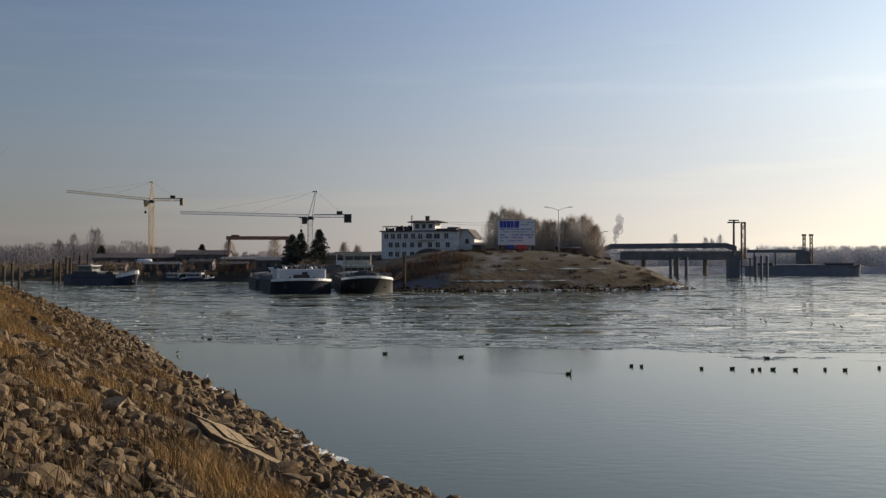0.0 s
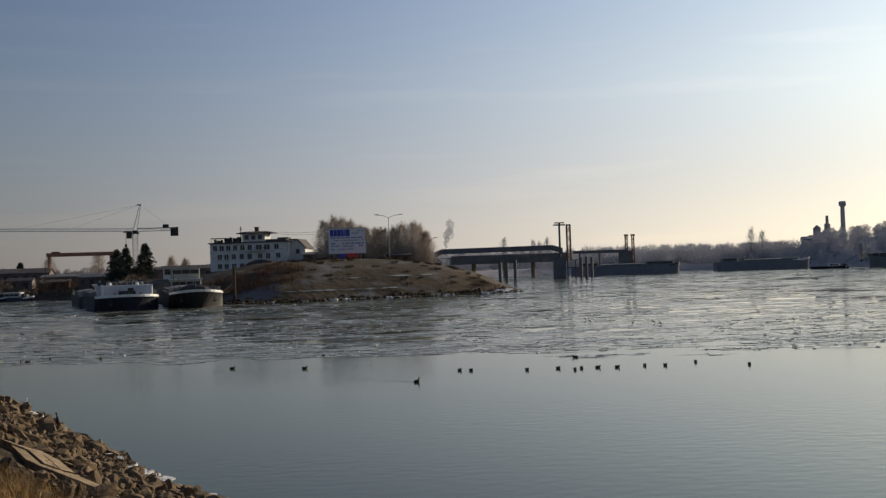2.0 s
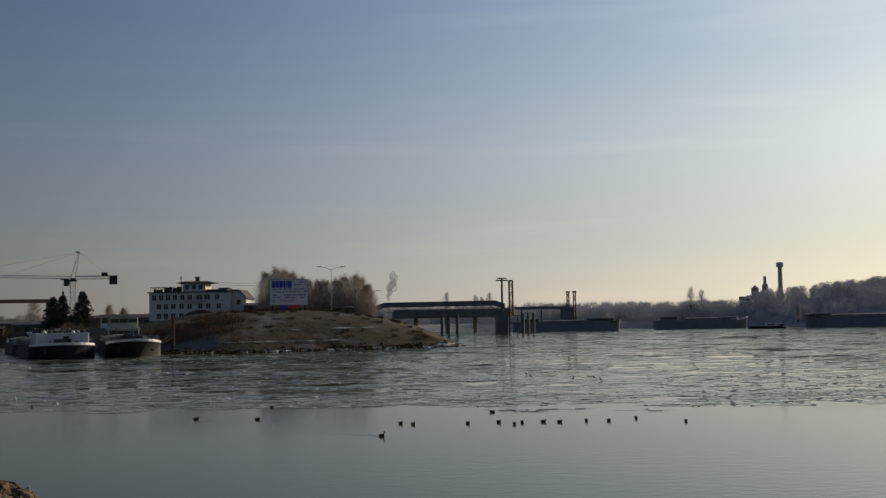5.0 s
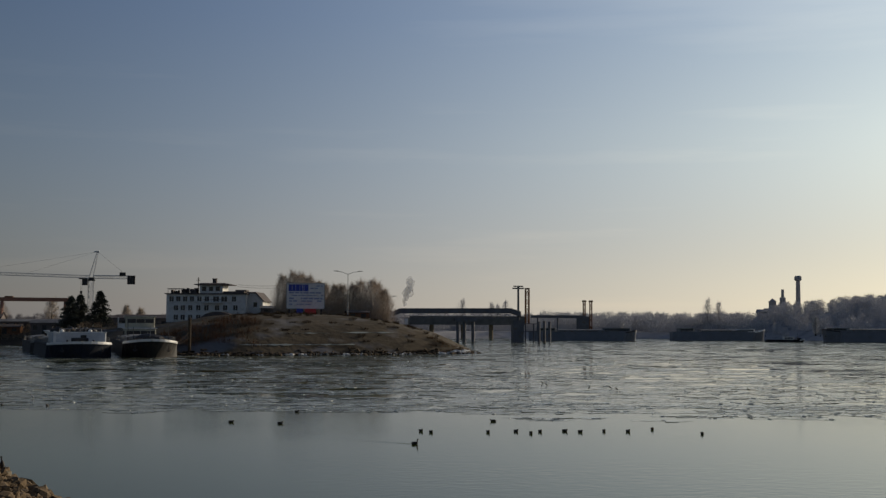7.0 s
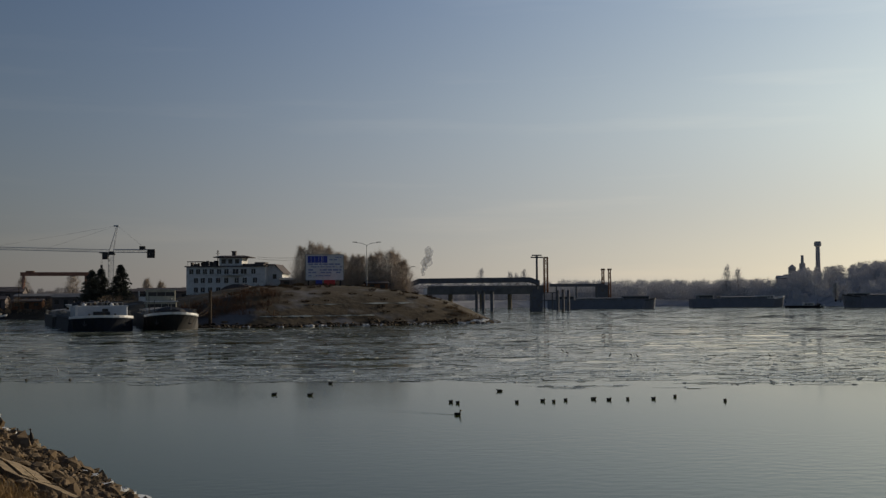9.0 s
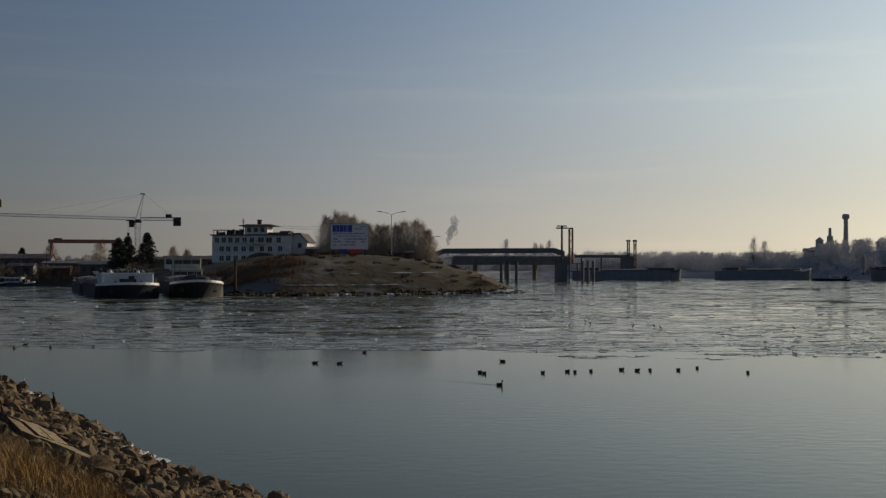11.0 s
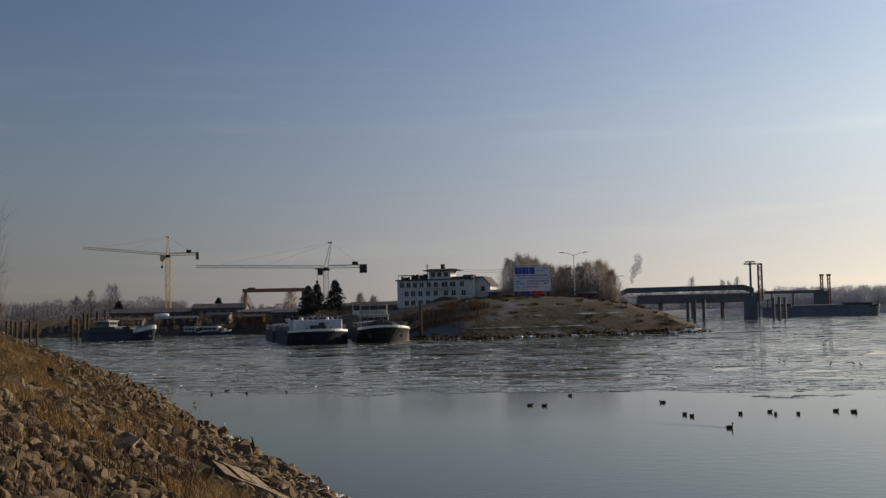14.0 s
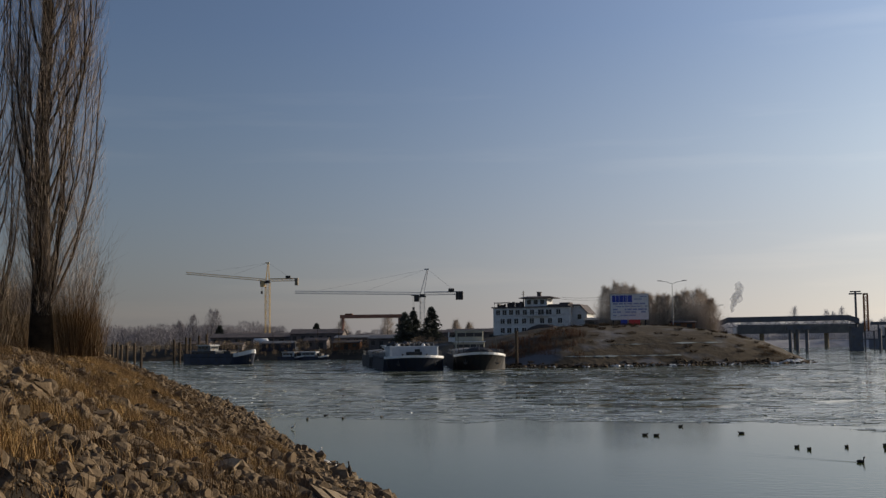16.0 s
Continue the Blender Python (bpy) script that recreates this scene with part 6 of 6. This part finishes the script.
part("roof_turret", Mesh().box(3, 8, 3, 8, 20, 27).loft([[(3 - o, 3 - o, z), (8 + o, 3 - o, z), (8 + o, 8 + o, z), (3 - o, 8 + o, z)] for o, z in ((0.4, 27), (-2.2, 29.5))]), FACTORY, b)

# ---- piles ----
for x, y, h in ((-126.9, 381, 8.0), (-125.0, 381, 7.0), (-121.5, 377, 8.6), (-118.6, 372, 8.4), (-112.5, 362, 9.0), (-108.8, 358, 9.4)):
    pile(pose(x, y, 0), 0.4, h, "dark timber mooring pile by the blue tug", "tug mooring piles")
for k, (az, h) in enumerate(((-21.85, 7.0), (-21.25, 6.5), (-21.05, 6.5), (-20.85, 6.4), (-20.6, 6.3), (-20.25, 6.6), (-19.95, 6.0), (-22.6, 6.6))):
    c = polar(az, 186 + 2 * (k % 3))
    pile(c, 0.2, h, "weathered timber stake in a row beyond the bank", "bank stakes")


# ---- steam ----
def steam_puffs():
    r = random.Random(9)
    c = polar(8.35, 1100).translation
    out = []
    for k in range(13):
        t = k / 12
        root = part("steam_puff", Mesh().ball((0, 0, 0), (1.0 + 4.4 * t ** 0.8 if t < 0.7 else 4.2 - 3 * (t - 0.7)) * r.uniform(0.7, 1.1), (1, 1, 1.2), 16, 12, 0.45, k), STEAM, smooth=True)
        root.visible_shadow = False
        tagged(root, "pale grey puff of steam over a distant stack", "steam", "steam plume")
        out.append((root, c.x + 6.0 * t * t + r.uniform(-1, 1) * (0.5 + 2.6 * t), c.y + r.uniform(-3, 3), 25 + 22 * t + r.uniform(-1, 1) * (0.5 + 1.2 * t), r.uniform(0, 360)))
    st = thing("boiler_stack", pose(c.x - 0.5, c.y, 0), "thin distant boiler stack under the steam", "chimney")
    part("shaft", Mesh().tube([(0, 0, 0), (0, 0, 24)], [1.2, 0.9], 10), SHED, st)
    return out


PUFFS = steam_puffs()


# ---- birds ----
def duck(kind):
    root = thing(kind, pose(0, 0, 0), "dark diving duck swimming on open water" if kind == "duck" else "dark grebe with raised neck swimming on open water", kind)
    b = Mesh()
    prof = [(-0.24, 0.02, 0.07), (-0.2, 0.05, 0.055), (-0.1, 0.095, 0.045), (0.02, 0.105, 0.04), (0.12, 0.085, 0.05), (0.19, 0.04, 0.075)]
    b.loft([[(r * 1.0 * math.cos(a), y, max(-0.05, z + r * 0.95 * math.sin(a))) for a in [6.283 * i / 10 for i in range(10)]] for y, r, z in prof])
    part("body", b, PLUME_DARK, root, smooth=True)
    for sx in (-1, 1):
        w = Mesh().ball((sx * 0.07, -0.04, 0.1), 0.11, (0.35, 1.2, 0.45), 8, 6)
        part("wing", w, PLUME_DARK, root, smooth=True)
    nk = 0.115 if kind == "duck" else 0.24
    h = Mesh().tube([(0, 0.12, 0.06), (0, 0.155, nk * 0.7), (0, 0.16, nk)], [0.05, 0.034, 0.032], 8)
    h.ball((0, 0.185, nk + 0.03), 0.052, (0.85, 1.15, 0.9), 8, 6)
    hd = part("head", h, PLUME_DARK, root, smooth=True)
    part("bill", Mesh().loft([[(x * w, y, nk + 0.02 + z * w * 0.5) for x, z in ((-1, -1), (1, -1), (1, 1), (-1, 1))] for y, w in ((0.225, 0.018), (0.3, 0.01))]), BILL, hd)
    if kind == "grebe":
        for sx in (-1, 1):
            w = Mesh().loft([[(sx * (0.1 + 0.07 * k) + d, -0.2 - k, z) for d, z in ((-0.07, -0.01), (0, 0.007 * (1 - k / 9.5)), (0.07, -0.01))] for k in (0, 1, 2.5, 4, 6, 8, 9)])
            part("wake_ripple", w, WATER, root, "low ripple trailing behind", smooth=True)
    return root


def standing_bird(name, m, label, category, mat, s, upright=0.9):
    root = thing(name, m, label, category)
    d = Vector((0, math.cos(radians(90) * upright), math.sin(radians(90) * upright)))
    b = Mesh()
    base = Vector((0, 0, 0.16 * s))
    b.tube([base - d * 0.12 * s, base, base + d * 0.2 * s, base + d * 0.38 * s, base + d * 0.46 * s], [0.02 * s, 0.09 * s, 0.13 * s, 0.09 * s, 0.05 * s], 9)
    part("body", b, mat, root, smooth=True)
    n0 = base + d * 0.42 * s
    h = Mesh().tube([n0, n0 + Vector((0, 0.03, 0.12)) * s, n0 + Vector((0, 0.02, 0.2)) * s], [0.055 * s, 0.04 * s, 0.04 * s], 8)
    h.ball(n0 + Vector((0, 0.04, 0.23)) * s, 0.055 * s, (0.85, 1.2, 0.9), 8, 6)
    hd = part("head", h, mat, root, smooth=True)
    part("bill", Mesh().tube([n0 + Vector((0, 0.09, 0.23)) * s, n0 + Vector((0, 0.2, 0.235)) * s], [0.016 * s, 0.006 * s], 5), BILL, hd)
    for sx in (-1, 1):
        part("leg", Mesh().tube([(sx * 0.04 * s, 0.0, 0.16 * s), (sx * 0.045 * s, 0.01, 0.0)], 0.013 * s, 5), BILL, root)


p = bank_point(51.0, 1.9)
zr = bank_height(51.0, 1.9) + 0.22
perch = part("perch_slab", Mesh().loft([[(p.x + a * 0.5, p.y + b * 0.4, z) for a, b in ((-1, -0.7), (0.6, -1), (1.1, 0.1), (0.3, 0.9), (-0.9, 0.6))] for z in (-0.1, zr - 0.1, zr)]), CONCRETE)
tagged(perch, "flat pale stone block at the waterline", "stone")
standing_bird("cormorant", pose(p.x + 0.2, p.y, zr, 0, 0, 120), "black cormorant standing upright on a waterline stone", "cormorant", PLUME_DARK, 0.74, 0.92)
q = bank_point(54.0, 1.5)
standing_bird("cormorant", pose(q.x, q.y, bank_height(54.0, 1.5) + 0.16, 0, 0, 70), "black cormorant crouching on waterline stones", "cormorant", PLUME_DARK, 0.7, 0.45)
for x, y, rz in ((35.3, 128.6, 80), (37.8, 121.1, 200), (40.6, 122.0, 100), (40.2, 118.6, 60), (36.2, 134.0, 30), (53.8, 116.0, 90)):
    standing_bird("gull", pose(x, y, 0.03, 0, 0, rz), "grey gull standing on drift ice", "gull", PLUME_DARK, 0.6, 0.4)
for x, y, rz in ((-17.4, 111.0, 40), (-19.6, 85.6, 250)):
    standing_bird("gull", pose(x, y, 0.02, 0, 0, rz), "white gull resting at the ice edge", "gull", PLUME_WHITE, 0.65, 0.3)
q = bank_point(60.0, 1.7)
standing_bird("gull", pose(q.x, q.y, bank_height(60.0, 1.7) + 0.12, 0, 0, 300), "white gull on a waterline stone", "gull", PLUME_WHITE, 0.65, 0.3)

DUCKS = [
    ("duck", [(0, -4.4, 85.5), (4, -1.8, 84.0), (8, 0.8, 81.1), (12, 3.3, 78.7), (16, 5.7, 78.8)]),
    ("duck", [(0, 1.1, 82.4), (4, 2.7, 81.8), (8, 3.6, 79.8), (12, 4.6, 78.1), (16, 6.4, 78.3)]),
    ("duck", [(0, 3.4, 94.2), (4, 4.2, 93.2), (8, 5.5, 90.5), (12, 7.1, 87.6), (16, 8.8, 86.3)]),
    ("grebe", [(0, 7.3, 69.9), (4, 9.1, 67.6), (8, 10.7, 64.7), (12, 12.7, 62.3), (16, 15.2, 61.5)]),
    ("duck", [(0, 11.9, 75.3), (4, 11.8, 75.0), (8, 12.0, 72.6), (12, 12.6, 70.1), (16, 13.7, 69.8)]),
    ("duck", [(0, 12.5, 75.0), (4, 12.5, 74.3), (8, 12.4, 71.8), (12, 12.7, 69.2), (16, 14.1, 68.4)]),
    ("duck", [(0, 16.0, 73.5), (4, 15.9, 73.4), (8, 16.0, 71.4), (12, 16.2, 69.5), (16, 16.5, 69.8)]),
    ("duck", [(0, 17.9, 73.4), (4, 18.0, 73.5), (8, 17.8, 71.8), (12, 17.9, 70.2), (16, 18.9, 70.7)]),
    ("duck", [(0, 18.9, 72.4), (4, 18.6, 71.8), (8, 18.4, 70.8), (12, 18.2, 69.6), (16, 18.2, 68.0)]),
    ("duck", [(0, 19.5, 73.0), (4, 19.3, 72.7), (8, 19.3, 71.7), (12, 19.4, 69.9), (16, 19.6, 67.5)]),
    ("duck", [(0, 20.3, 72.9), (4, 20.6, 72.7), (8, 21.1, 72.0), (12, 21.7, 70.8), (16, 22.5, 69.2)]),
    ("duck", [(0, 22.3, 81.5), (4, 20.1, 81.7), (8, 17.5, 79.9), (12, 14.7, 78.5), (16, 12.1, 79.9)]),
    ("duck", [(0, 21.6, 72.6), (4, 21.6, 72.2), (8, 21.9, 71.3), (12, 22.5, 70.1), (16, 23.3, 68.5)]),
    ("duck", [(0, 23.5, 72.8), (4, 23.5, 72.5), (8, 23.4, 71.6), (12, 23.1, 70.1), (16, 22.7, 67.9)]),
    ("duck", [(0, 24.6, 72.4), (4, 24.8, 72.0), (8, 24.9, 71.2), (12, 25.0, 70.1), (16, 25.1, 68.6)]),
    ("duck", [(0, 27.3, 74.0), (4, 27.2, 73.3), (8, 26.9, 72.5), (12, 26.6, 71.4), (16, 26.2, 70.2)]),
    ("duck", [(0, -21.3, 103.1), (4, -20.8, 100.1), (8, -20.6, 98.0), (12, -20.5, 96.7), (16, -20.7, 96.2)]),
    ("duck", [(0, -20.3, 101.3), (4, -20.5, 100.9), (8, -20.5, 100.7), (12, -20.3, 100.6), (16, -20.0, 100.6)]),
    ("duck", [(0, -19.2, 103.5), (4, -18.9, 103.8), (8, -18.2, 100.5), (12, -17.8, 97.2), (16, -17.9, 97.3)]),
    ("duck", [(0, -14.5, 101.6), (4, -14.7, 102.0), (8, -14.6, 99.7), (12, -14.5, 97.4), (16, -14.8, 98.3)]),
    ("duck", [(0, 29.9, 70.8), (4, 29.3, 69.9), (8, 28.8, 68.9), (12, 28.5, 67.8), (16, 28.3, 66.5)]),
]


def swimmers():
    made = []
    first = {}
    for kind, rows in DUCKS:
        if kind not in first:
            first[kind] = ob = duck(kind)
            tagged(ob, group="birds on the water")
        else:
            ob = copy_thing(first[kind], pose(0, 0, 0))
        made.append((ob, rows))
    return made


SWIMMERS = swimmers()


# ---- what moves ----
def motions():
    for k, (ob, rows) in enumerate(SWIMMERS):
        (_, xa, ya), (_, xb, yb) = rows[0], rows[-1]
        far_enough = math.hypot(xb - xa, yb - ya) > 1.5
        head = math.degrees(math.atan2(-(xb - xa), yb - ya)) if far_enough else 90 + 180 * (k % 2) + 20 * math.sin(k * 2.3)
        walk(ob, [(t, pose(x, y, 0, 0, 0, head + 6 * math.sin(t * 0.7 + k))) for t, x, y in rows])
    for k, (ob, x, y, z, rz) in enumerate(PUFFS):
        walk(ob, [(t, pose(x + 0.12 * t * (k / 7), y, z + 0.3 * t, 0, 0, rz + 2.5 * t)) for t in (0, 4, 8, 12, 16)])


motions()
